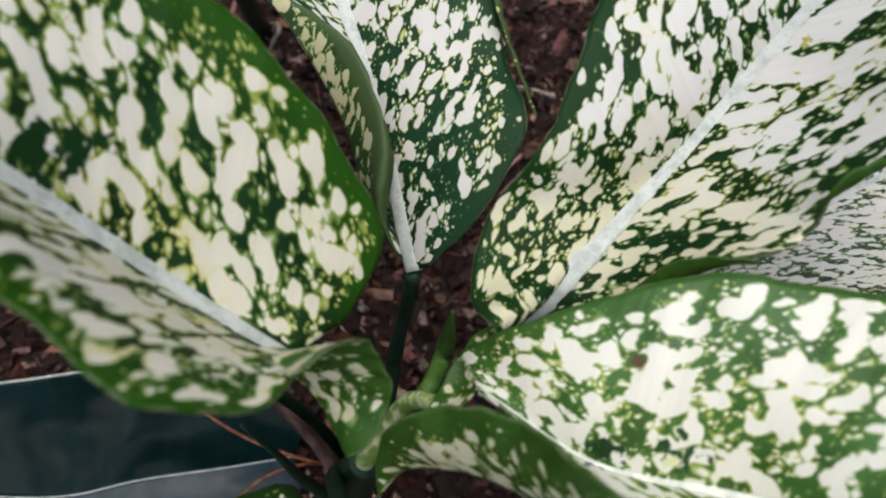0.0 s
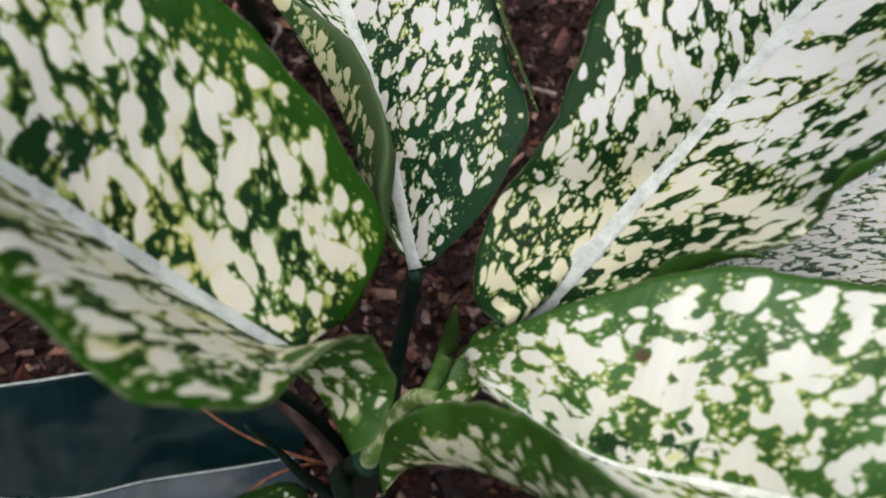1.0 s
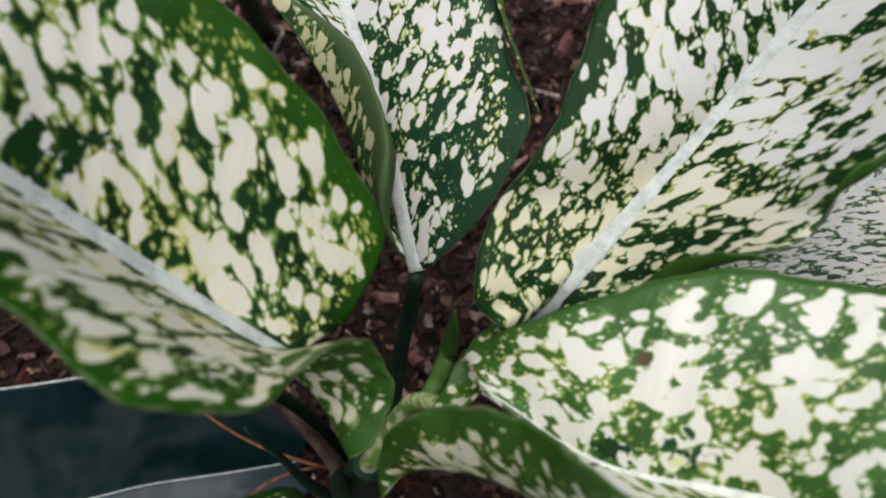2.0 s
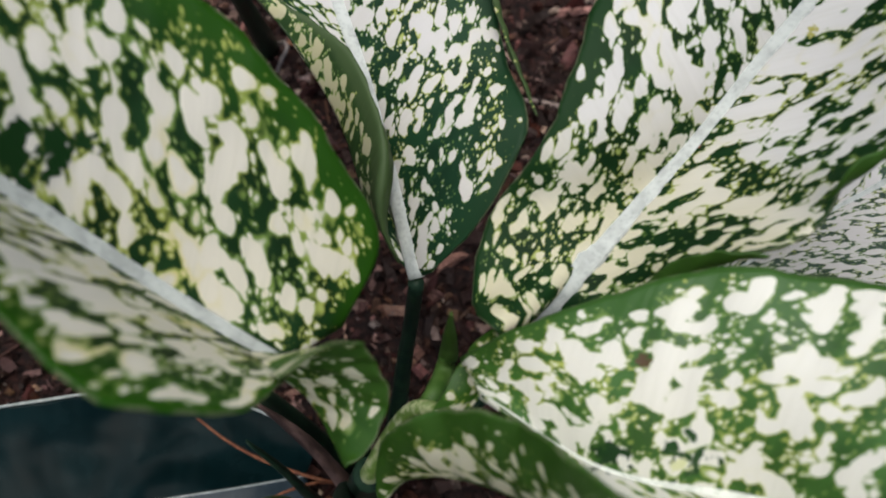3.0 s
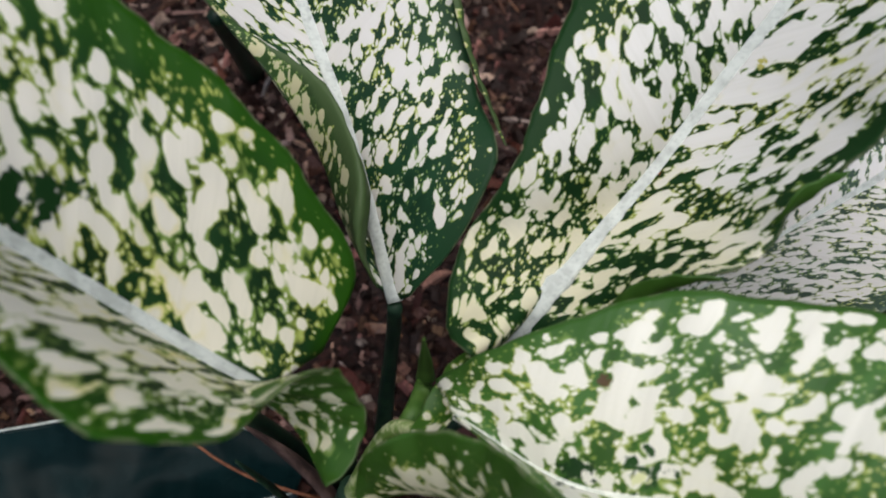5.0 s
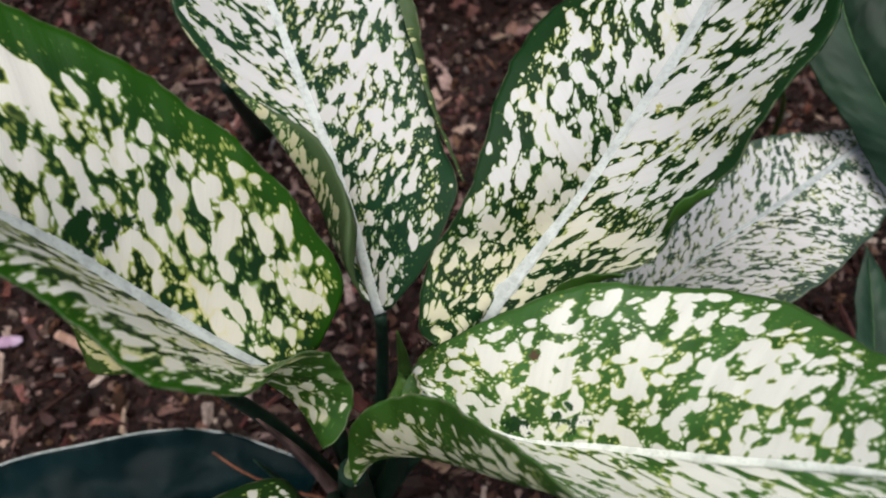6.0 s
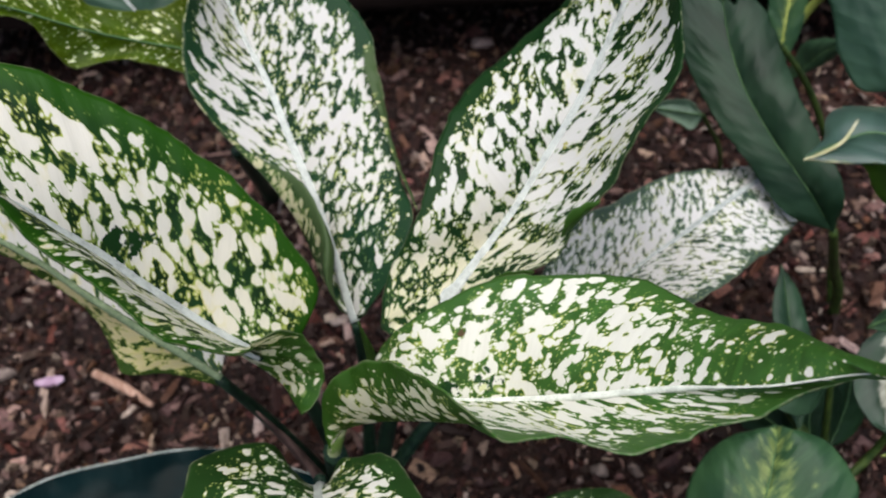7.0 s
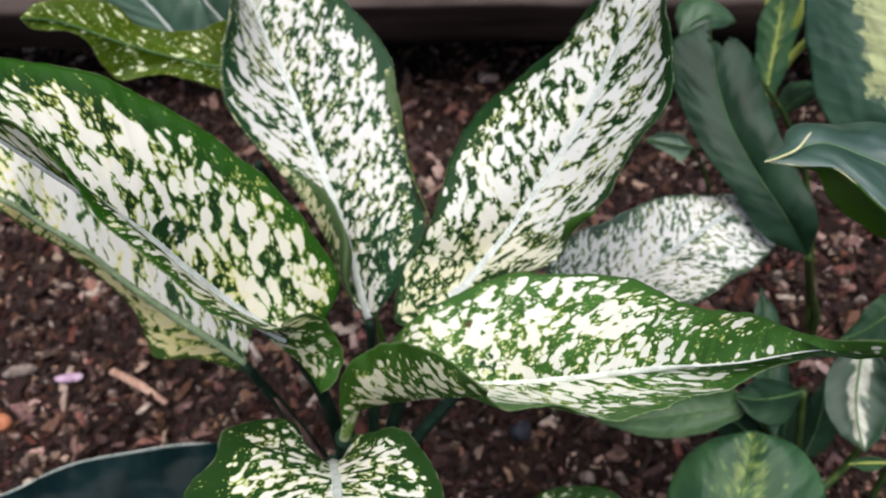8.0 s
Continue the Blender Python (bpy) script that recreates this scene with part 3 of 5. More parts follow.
build_chips("bark_chips", 16000, 11, 0, (0.006, 0.008, 0.011, 0.016), CHIPS, "reddish brown bark splinters on the soil")
build_chips("soil_crumbs", 36000, 12, 1, (0.0022, 0.003, 0.004, 0.0055, 0.008), CRUMBS, "dark brown crumbs of soil and bark")
build_chips("fibres", 2500, 13, 2, (0.010, 0.014, 0.02), CHIPS, "thin pale root fibres in the soil")


def sleeper(name, front, depth, low, high, label, seed):
    """A squared, worn timber lying along the back of the bed."""
    bm = bmesh.new()
    n, m = 80, 28
    rows = []
    for i in range(n):
        x = -1.6 + 3.2 * i / (n - 1)
        ring = []
        for k in range(m):
            a = 2 * math.pi * k / m
            c, s = math.cos(a), math.sin(a)
            e = 0.3
            px, pz = math.copysign(abs(c) ** e, c) * depth / 2, math.copysign(abs(s) ** e, s) * (high - low) / 2
            j = 0.006 * noise.noise(Vector((x * 4, px * 30 + seed, pz * 30))) + 0.003 * noise.noise(Vector((x * 22, px * 60 + seed, pz * 60)))
            ring.append(bm.verts.new((x, front + depth / 2 - 0.09 * x + px + j, (low + high) / 2 + pz + j)))
        rows.append(ring)
    for i in range(n - 1):
        for k in range(m):
            bm.faces.new((rows[i][k], rows[i][(k + 1) % m], rows[i + 1][(k + 1) % m], rows[i + 1][k]))
    bm.faces.new(rows[0][::-1]), bm.faces.new(rows[-1])
    bmesh.ops.recalc_face_normals(bm, faces=bm.faces[:])
    mesh = bpy.data.meshes.new(name)
    bm.to_mesh(mesh)
    bm.free()
    smooth(mesh)
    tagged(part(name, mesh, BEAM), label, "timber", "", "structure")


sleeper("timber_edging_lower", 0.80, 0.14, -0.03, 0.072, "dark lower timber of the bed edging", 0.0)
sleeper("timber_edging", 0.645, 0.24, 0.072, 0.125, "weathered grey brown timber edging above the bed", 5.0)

def build_wall():
    """A plain plastered wall, out of view, added behind the bed to hold back sky light."""
    bm = bmesh.new()
    nx, nz = 60, 24
    front = [[bm.verts.new((-4 + 8 * i / nx, 1.12 + 0.012 * noise.noise(Vector((i * 0.7, j * 0.7, 2))), -0.1 + 1.1 * j / nz)) for i in range(nx + 1)] for j in range(nz + 1)]
    back = [[bm.verts.new((-4 + 8 * i / nx, 1.32, -0.1 + 1.1 * j / nz)) for i in (0, nx)] for j in (0, nz)]
    for j in range(nz):
        for i in range(nx):
            bm.faces.new((front[j][i], front[j][i + 1], front[j + 1][i + 1], front[j + 1][i]))
    bm.faces.new((back[0][1], back[0][0], back[1][0], back[1][1]))
    bm.faces.new([front[nz][i] for i in range(nx + 1)] + [back[1][1], back[1][0]])
    bm.faces.new([front[j][0] for j in range(nz, -1, -1)] + [back[0][0], back[1][0]])
    bm.faces.new([front[j][nx] for j in range(nz + 1)] + [back[1][1], back[0][1]])
    bmesh.ops.recalc_face_normals(bm, faces=bm.faces[:])
    mesh = bpy.data.meshes.new("unseen_sky_blocker")
    bm.to_mesh(mesh)
    bm.free()
    smooth(mesh)
    tagged(part("unseen_sky_blocker", mesh, WALL), "unseen plain dark wall added behind the bed to block sky light", "wall", "", "structure")


build_wall()

# ---- the large variegated plant ----
plant = thing("variegated_plant", "large plant with green leaves blotched in creamy white", "plant")
A_RIB = [(-0.045, 0.2102, 0.2673), (-0.0571, 0.2158, 0.2723), (-0.0693, 0.2213, 0.2814), (-0.0796, 0.2253, 0.2942), (-0.0883, 0.2277, 0.3085), (-0.0944, 0.2287, 0.3219), (-0.0996, 0.2279, 0.3342), (-0.1083, 0.2287, 0.3498), (-0.1209, 0.2319, 0.3633), (-0.14, 0.2385, 0.381), (-0.179, 0.2556, 0.4)]
A_UP = [(-0.0331, 0.2264, 0.2515), (-0.0233, 0.2453, 0.2602), (-0.032, 0.2597, 0.2796), (-0.0501, 0.2747, 0.3026), (-0.072, 0.2847, 0.3239), (-0.0955, 0.2905, 0.344), (-0.1221, 0.2926, 0.3612), (-0.151, 0.2894, 0.3731), (-0.1744, 0.2709, 0.3879), (-0.1791, 0.2557, 0.4)]
A_LOW = [(-0.0375, 0.1994, 0.2939), (-0.0417, 0.1875, 0.3100), (-0.0488, 0.1825, 0.3220), (-0.0565, 0.1810, 0.3320), (-0.0645, 0.1840, 0.3380), (-0.0740, 0.1920, 0.3430), (-0.0840, 0.1985, 0.3520), (-0.0945, 0.2045, 0.3660), (-0.1072, 0.2159, 0.3853), (-0.1227, 0.2242, 0.3983), (-0.1617, 0.2415, 0.3992), (-0.1791, 0.2557, 0.4)]
# the front half bellies up between midrib and margin
A_BELLY = [tuple(p * 0.5 + q * 0.5 + np.array((0.003, -0.003, 0.009)) * math.sin(math.pi * k / 8)) for k, (p, q) in enumerate(zip(spline(A_RIB, 9), spline(A_LOW, 9)))]
A_LOBE_IN = [(-0.0433, 0.2005, 0.2894), (-0.0554, 0.2137, 0.268), (-0.0415, 0.2088, 0.2484), (-0.0311, 0.1918, 0.249)]
A_LOBE = [(-0.0382, 0.1948, 0.3053), (-0.0304, 0.2046, 0.2947), (-0.0253, 0.2095, 0.2816), (-0.0219, 0.2088, 0.2694), (-0.0202, 0.2036, 0.2598), (-0.025, 0.1942, 0.2543), (-0.0307, 0.1903, 0.253)]
leaf(plant, LEAF_A, A_RIB, A_UP, [A_BELLY, A_LOW], "broad leaf with yellowish cream blotches and curled base", extra=[(A_LOBE_IN, A_LOBE, 0.3, 0.002, 1.0)], second=LEAF_LOBE, second_from=2, seed=1.0, wave=(0.004, 0.0), widths=(0.0085, 0.0078, 0.006, 0.003, 0.001), across=((1, 1), (1.1, 1.0)), margin=(1.0, 1.3))
S_RIB = [(-0.0772, 0.2287, 0.2185), (-0.0966, 0.2407, 0.2278), (-0.1158, 0.2513, 0.2382), (-0.1339, 0.261, 0.2511), (-0.1505, 0.2705, 0.2665), (-0.1682, 0.2767, 0.2827), (-0.1864, 0.2813, 0.2996), (-0.2464, 0.2913, 0.3116)]
leaf(plant, LEAF_S, S_RIB, [(-0.0731, 0.2458, 0.226), (-0.0888, 0.2733, 0.2422), (-0.1053, 0.2952, 0.2575), (-0.122, 0.3105, 0.2729), (-0.1388, 0.3193, 0.2879), (-0.1582, 0.3185, 0.301), (-0.1793, 0.3107, 0.3126), (-0.2464, 0.2913, 0.3116)], [(-0.0798, 0.2316, 0.2069), (-0.1041, 0.2383, 0.2112), (-0.1257, 0.2401, 0.2121), (-0.133, 0.2499, 0.2135), (-0.1388, 0.2629, 0.2225), (-0.1492, 0.2719, 0.2388), (-0.1626, 0.2764, 0.2586), (-0.175, 0.276, 0.2796), (-0.1857, 0.2747, 0.3014), (-0.2464, 0.2913, 0.3116)], "older leaf underneath with a yellowing, downturned front half", seed=24.0, second=LEAF_Y, wave=(0.003, 0.002), rib_mat=RIB_GREEN, widths=(0.005, 0.0045, 0.003, 0.001))
part("petiole", tube("petiole", [(-0.045, 0.235, -0.01), (-0.058, 0.24, 0.07), (-0.07, 0.238, 0.15), tuple(S_RIB[0])], (0.0062, 0.0048, 0.0036, 0.0026)), PETIOLE, plant, "dark green petiole")
B_RIB = [(-0.0152, 0.2603, 0.2069), (-0.0228, 0.2908, 0.2188), (-0.0316, 0.3217, 0.229), (-0.0431, 0.3537, 0.2389), (-0.0545, 0.387, 0.2506), (-0.0693, 0.4199, 0.2633), (-0.0825, 0.4539, 0.2771), (-0.094, 0.49, 0.289), (-0.108, 0.53, 0.302)]
B_RIGHT = [(-0.0104, 0.2598, 0.2123), (0.0067, 0.2712, 0.2311), (0.0183, 0.2945, 0.2436), (0.0137, 0.3198, 0.2409), (0.0087, 0.3467, 0.2468), (0.0041, 0.3737, 0.257), (0.0044, 0.3992, 0.2653), (-0.008, 0.4223, 0.2727), (-0.0252, 0.4446, 0.2797), (-0.062, 0.487, 0.29), (-0.108, 0.53, 0.302)]
B_FOLD = [(-0.0225, 0.2674, 0.2078), (-0.032, 0.2863, 0.2145), (-0.0404, 0.3081, 0.227), (-0.0558, 0.3286, 0.2429), (-0.0746, 0.3476, 0.259), (-0.0893, 0.3669, 0.2745), (-0.0903, 0.3898, 0.2881), (-0.0847, 0.4151, 0.3016), (-0.092, 0.455, 0.305), (-0.098, 0.495, 0.306), (-0.108, 0.53, 0.302)]
B_EDGE = [(-0.0218, 0.2639, 0.2145), (-0.0269, 0.2739, 0.2266), (-0.0258, 0.2946, 0.2371), (-0.0376, 0.3218, 0.2456), (-0.0603, 0.3391, 0.2493), (-0.0796, 0.3552, 0.2574), (-0.0922, 0.3753, 0.2705), (-0.0926, 0.3985, 0.2828), (-0.0873, 0.4239, 0.2953), (-0.092, 0.46, 0.302), (-0.098, 0.497, 0.304), (-0.108, 0.53, 0.302)]
B_ROLL = [(x + 0.0028 * f, y - 0.002 * f, z - 0.0055 * f) for (x, y, z), f in zip(B_EDGE, (0.4, 0.8, 1, 1, 0.7, 0.3, 0, 0, 0, 0, 0, 0))]
B_FLAP_IN = [(-0.0008, 0.3938, 0.266), (-0.0006, 0.377, 0.263), (0.0053, 0.3526, 0.2555), (0.0093, 0.3346, 0.2495), (0.0164, 0.3102, 0.2466), (0.0206, 0.2964, 0.2454)]
B_FLAP = [(0.0044, 0.3939, 0.2654), (0.0055, 0.3778, 0.2617), (0.009, 0.3521, 0.2517), (0.0134, 0.3263, 0.2445), (0.0186, 0.3057, 0.2439), (0.0212, 0.2953, 0.2453)]
leaf(plant, LEAF_B, B_RIB, B_FOLD, B_RIGHT, "upright leaf with fine white blotches, one margin folded up", extra=[(B_FOLD, [B_EDGE, B_ROLL], 0.0, 0.0, ((0, 0.35, 0.5, 0.6, 1), (0.5, 0.55, 0.8, 0.97, 0.97), 0.6)), (B_FLAP_IN, B_FLAP, 0.93, 0.0008, 1.0)], seed=4.0, wave=(-0.002, 0.003), across=((0.95, 0.8), (1, 1)), widths=(0.0072, 0.0068, 0.0056, 0.001), second=LEAF_U, second_from=2)
C_RIB = [(0.0163, 0.2353, 0.2269), (0.0242, 0.241, 0.2365), (0.0437, 0.2614, 0.243), (0.063, 0.2809, 0.2521), (0.0813, 0.2995, 0.267), (0.1001, 0.3162, 0.2868), (0.1171, 0.3355, 0.3083), (0.1324, 0.3562, 0.331), (0.144, 0.38, 0.341), (0.157, 0.405, 0.348)]
C_LEFT = [(0.0091, 0.231, 0.2291), (0.0062, 0.225, 0.2502), (0.0008, 0.2407, 0.2366), (0.006, 0.2621, 0.2435), (0.0192, 0.275, 0.2595), (0.0289, 0.2937, 0.2712), (0.0374, 0.3172, 0.278), (0.052, 0.3398, 0.2806), (0.0748, 0.3603, 0.2832), (0.0997, 0.3816, 0.2878), (0.1221, 0.4061, 0.2961), (0.14, 0.415, 0.32), (0.157, 0.405, 0.348)]
C_RIGHT = [(0.0268, 0.2319, 0.2256), (0.0377, 0.2308, 0.2337), (0.0465, 0.2338, 0.2459), (0.0551, 0.2356, 0.2608), (0.0665, 0.2357, 0.2711), (0.0737, 0.2356, 0.2755), (0.0829, 0.2418, 0.2789), (0.0885, 0.2495, 0.2837), (0.1047, 0.2581, 0.2963), (0.1176, 0.2713, 0.3156), (0.1346, 0.288, 0.3293), (0.1378, 0.308, 0.3399), (0.1375, 0.3294, 0.3503), (0.146, 0.362, 0.355), (0.157, 0.405, 0.348)]
C_FLAP_IN = [(0.0409, 0.2341, 0.2431), (0.0483, 0.2341, 0.2516), (0.0548, 0.2355, 0.2619), (0.0638, 0.2354, 0.2703), (0.0699, 0.2338, 0.2747)]
C_FLAP = [(0.0419, 0.2363, 0.2464), (0.0464, 0.2368, 0.2572), (0.0525, 0.2365, 0.2678), (0.0616, 0.2352, 0.2751), (0.0697, 0.2339, 0.2754)]
C_CURL_IN = [(0.0825, 0.2451, 0.2817), (0.0876, 0.248, 0.2845), (0.0936, 0.251, 0.2892), (0.0992, 0.2531, 0.2928)]
C_CURL = [(0.0822, 0.2448, 0.2832), (0.0832, 0.2466, 0.2913), (0.0885, 0.2492, 0.2951), (0.0992, 0.2536, 0.293)]
leaf(plant, LEAF_C, C_RIB, C_LEFT, C_RIGHT, "long leaf densely blotched in cream, with a torn margin", seed=7.0, wave=(0.004, -0.004), widths=(0.0088, 0.0078, 0.005, 0.001), across=((1, 1), (1, 1)), margin=(1.0, 1.2), extra=[(C_FLAP_IN, C_FLAP, 0.5, 0.001, 1.0), (C_CURL_IN, C_CURL, 0.5, 0.001, 1.0)], second=FRESH_UNDER, second_from=2, bites=[((0.0993, 0.3813, 0.2876), 0.0065)])
D_RIB = [(0.0019, 0.2069, 0.2546), (0.0284, 0.1873, 0.2613), (0.0561, 0.1785, 0.2721), (0.0797, 0.167, 0.2934), (0.1044, 0.1554, 0.317), (0.1268, 0.1415, 0.3416), (0.1512, 0.1317, 0.3638), (0.1734, 0.1163, 0.38), (0.18, 0.11, 0.387)]
D_BACK = [(-0.0026, 0.2238, 0.2334), (0.0151, 0.2232, 0.262), (0.0521, 0.2272, 0.282), (0.0791, 0.2205, 0.2907), (0.1021, 0.2115, 0.2995), (0.1156, 0.1957, 0.3078), (0.1249, 0.178, 0.321), (0.1367, 0.1614, 0.3402), (0.1454, 0.1394, 0.3599), (0.1559, 0.1212, 0.3835), (0.18, 0.11, 0.387)]
D_FRONT = [(0.0422, 0.1549, 0.3049), (0.0511, 0.144, 0.3124), (0.0684, 0.1403, 0.3208), (0.0873, 0.1318, 0.3231), (0.107, 0.1339, 0.3292), (0.1256, 0.1355, 0.3368), (0.139, 0.1374, 0.3463), (0.1526, 0.1347, 0.354), (0.1665, 0.1295, 0.3603), (0.18, 0.11, 0.387)]
D_LOBE = [(-0.0237, 0.1856, 0.2246), (-0.0245, 0.193, 0.2414), (-0.0187, 0.1966, 0.2612), (-0.0059, 0.1966, 0.2773), (0.0079, 0.1889, 0.2933), (0.0179, 0.1764, 0.3088), (0.0303, 0.1626, 0.3185), (0.0428, 0.1474, 0.3219)]
D_LOBE_FOOT = [(-0.0238, 0.1855, 0.2274), (-0.0167, 0.192, 0.2306), (-0.0039, 0.1907, 0.238), (0.0103, 0.1814, 0.2567), (0.0241, 0.1689, 0.2803), (0.0426, 0.1556, 0.303)]
D_EAR_IN = [(0.0076, 0.2271, 0.2454), (0.0064, 0.2206, 0.243), (0.0034, 0.2135, 0.2405), (-0.0008, 0.2077, 0.2406), (-0.006, 0.2049, 0.2407)]
D_EAR = [(0.0059, 0.2282, 0.2435), (0.0001, 0.2262, 0.237), (-0.0042, 0.2211, 0.233), (-0.0076, 0.2126, 0.2324), (-0.0105, 0.2073, 0.2361)]
leaf(plant, LEAF_D, D_RIB, D_BACK, D_FRONT, "fresh green leaf with cream blotches and a curled base lobe", extra=[(D_LOBE_FOOT, D_LOBE, 0.15, 0.003, 0.6), (D_EAR_IN, D_EAR, 0.4, 0.002, 1.0)], second=LEAF_LOBE, second_from=2, seed=10.0, wave=(0.004, -0.003), widths=(0.0002, 0.0024, 0.004, 0.0036, 0.0028, 0.002, 0.0012, 0.0006, 0.0003), across=((1, 1.15), (1.0, 0.8)), slant=(0.45, 0.2), margin=(1.0, 0.42), rib_mat=RIB_WHITE)
E_RIB = [(0.088, 0.281, 0.14), (0.1128, 0.2915, 0.1539), (0.1358, 0.3033, 0.1662), (0.1599, 0.3133, 0.1769), (0.1837, 0.3255, 0.1845), (0.2122, 0.3453, 0.181), (0.2359, 0.3608, 0.1681), (0.261, 0.3761, 0.1525)]
E_TOP = [(0.075, 0.285, 0.165), (0.0944, 0.3097, 0.1974), (0.1262, 0.3239, 0.2021), (0.1542, 0.34, 0.1978), (0.1806, 0.353, 0.1844), (0.2091, 0.36, 0.1748), (0.2381, 0.3709, 0.162), (0.261, 0.3761, 0.1525)]
E_BOT = [(0.09, 0.262, 0.165), (0.12, 0.25, 0.19), (0.1476, 0.255, 0.1992), (0.1703, 0.268, 0.1968), (0.1913, 0.2857, 0.1878), (0.2146, 0.3073, 0.1704), (0.238, 0.3353, 0.1546), (0.2554, 0.3611, 0.1487), (0.261, 0.3761, 0.1525)]
leaf(plant, LEAF_E, E_RIB, E_TOP, E_BOT, "lower leaf with small dusty white blotches", seed=14.0, wave=(-0.001, -0.001), rib_mat=RIB_DUST, widths=(0.005, 0.0046, 0.0034, 0.001))
H_RIB = [(-0.0323, 0.1791, 0.2063), (-0.0274, 0.1625, 0.2316), (-0.0215, 0.144, 0.257), (-0.0167, 0.1216, 0.2804), (-0.0137, 0.0972, 0.2999), (-0.0108, 0.0728, 0.3077)]
H_LEFT = [(-0.0388, 0.1823, 0.1906), (-0.045, 0.1859, 0.2124), (-0.0483, 0.1874, 0.233), (-0.0597, 0.18, 0.2505), (-0.0692, 0.168, 0.2651), (-0.0702, 0.1501, 0.2738), (-0.0764, 0.1309, 0.2835), (-0.0635, 0.1021, 0.3028), (-0.0108, 0.0728, 0.3077)]
H_RIGHT = [(-0.0262, 0.1737, 0.209), (-0.0184, 0.177, 0.2319), (-0.0052, 0.1705, 0.2501), (0.0082, 0.1609, 0.2679), (0.018, 0.1418, 0.2827), (0.0246, 0.1194, 0.2955), (0.0184, 0.0952, 0.3106), (-0.0108, 0.0728, 0.3077)]
leaf(plant, LEAF_H, H_RIB, H_LEFT, H_RIGHT, "young leaf with heart-shaped base and cream spots", seed=18.0, margin=(0.75, 0.9), wave=(0.003, 0.003), widths=(0.006, 0.0055, 0.004, 0.001))

leaf(plant, LEAF_H, [(0.0547, 0.1877, 0.0687), (0.0753, 0.1895, 0.0776), (0.1014, 0.1854, 0.0859), (0.1285, 0.1729, 0.0926)], [(0.0547, 0.1877, 0.0687), (0.0735, 0.2068, 0.0826), (0.1007, 0.2076, 0.0911), (0.1209, 0.1984, 0.0956), (0.1285, 0.1729, 0.0926)], [(0.0547, 0.1877, 0.0687), (0.0767, 0.1687, 0.0703), (0.1056, 0.1642, 0.0788), (0.1285, 0.1729, 0.0926)], "low leaf with green margin and cream spots", seed=19.0, margin=(0.5, 0.7), wave=(0.003, 0.003), widths=(0.0036, 0.003, 0.002, 0.0008))
part("petiole", tube("petiole", [(-0.035, 0.225, -0.01), (-0.01, 0.17, 0.05), (0.0547, 0.1877, 0.0687)], (0.006, 0.0045, 0.003)), PETIOLE, plant, "dark green petiole")
FOOT = (-0.045, 0.235, -0.01)
part("petiole", tube("petiole", [FOOT, (-0.046, 0.245, 0.08), (-0.047, 0.242, 0.16), (-0.049, 0.228, 0.225), (-0.0463, 0.2125, 0.2655)], (0.0075, 0.0055, 0.0042, 0.0036, 0.0026)), PETIOLE, plant, "dark green petiole")
part("petiole", tube("petiole", [FOOT, (-0.03, 0.25, 0.06), (-0.023, 0.262, 0.12), (-0.018, 0.263, 0.17), (-0.0155, 0.26, 0.205)], (0.0065, 0.005, 0.0037, 0.0028, 0.0026)), PETIOLE, plant, "dark green petiole")
part("petiole", tube("petiole", [FOOT, (-0.025, 0.236, 0.06), (-0.01, 0.236, 0.13), (0.004, 0.236, 0.185), (0.0164, 0.2355, 0.2265)], (0.0075, 0.006, 0.005, 0.004, 0.003)), PETIOLE, plant, "dark green petiole")
part("stem", tube("stem", [FOOT, (-0.041, 0.222, 0.06), (-0.036, 0.213, 0.12), (-0.0303, 0.2047, 0.1806)], (0.0105, 0.0098, 0.0085, 0.0055), 12), PETIOLE, plant, "thick dark green stem")
part("petiole", tube("petiole", [(-0.0345, 0.2095, 0.15), (-0.0303, 0.2047, 0.1806), (-0.0228, 0.2117, 0.1985), (-0.0153, 0.2151, 0.2146), (-0.0063, 0.2107, 0.2261)], (0.0046, 0.0036, 0.0032, 0.003, 0.0026), 12), SPECKLED_STEM, plant, "pale green mottled petiole")
part("petiole", tube("petiole", [FOOT, (-0.01, 0.25, 0.06), (0.04, 0.275, 0.11), (0.088, 0.281, 0.139)], (0.007, 0.005, 0.004, 0.003)), PETIOLE, plant, "dark green petiole")
part("petiole", tube("petiole", [FOOT, (-0.047, 0.22, 0.08), (-0.042, 0.202, 0.15), (-0.0345, 0.185, 0.194)], (0.007, 0.005, 0.004, 0.003)), PETIOLE, plant, "dark green petiole")
part("sheath", tube("sheath", [(-0.047, 0.226, -0.01), (-0.053, 0.229, 0.07), (-0.062, 0.231, 0.13), (-0.068, 0.227, 0.185)], (0.0095, 0.009, 0.0065, 0.0012), 10, 24, 0.4), SHEATH, plant, "dry greyish brown leaf sheath")
part("sheath", tube("sheath", [(-0.056, 0.222, -0.008), (-0.066, 0.222, 0.06), (-0.073, 0.225, 0.10), (-0.082, 0.229, 0.128)], (0.007, 0.006, 0.004, 0.001), 8, 20, 0.5), PETIOLE, plant, "pointed dark green sheath")
part("shoot", tube("shoot", [(-0.015, 0.2136, 0.2139), (-0.0101, 0.2193, 0.2167), (-0.0058, 0.2302, 0.2153), (-0.0052, 0.2249, 0.2634)], (0.0024, 0.003, 0.0019, 0.0003), 12, 28, 0.6), SPROUT, plant, "rolled green new shoot")

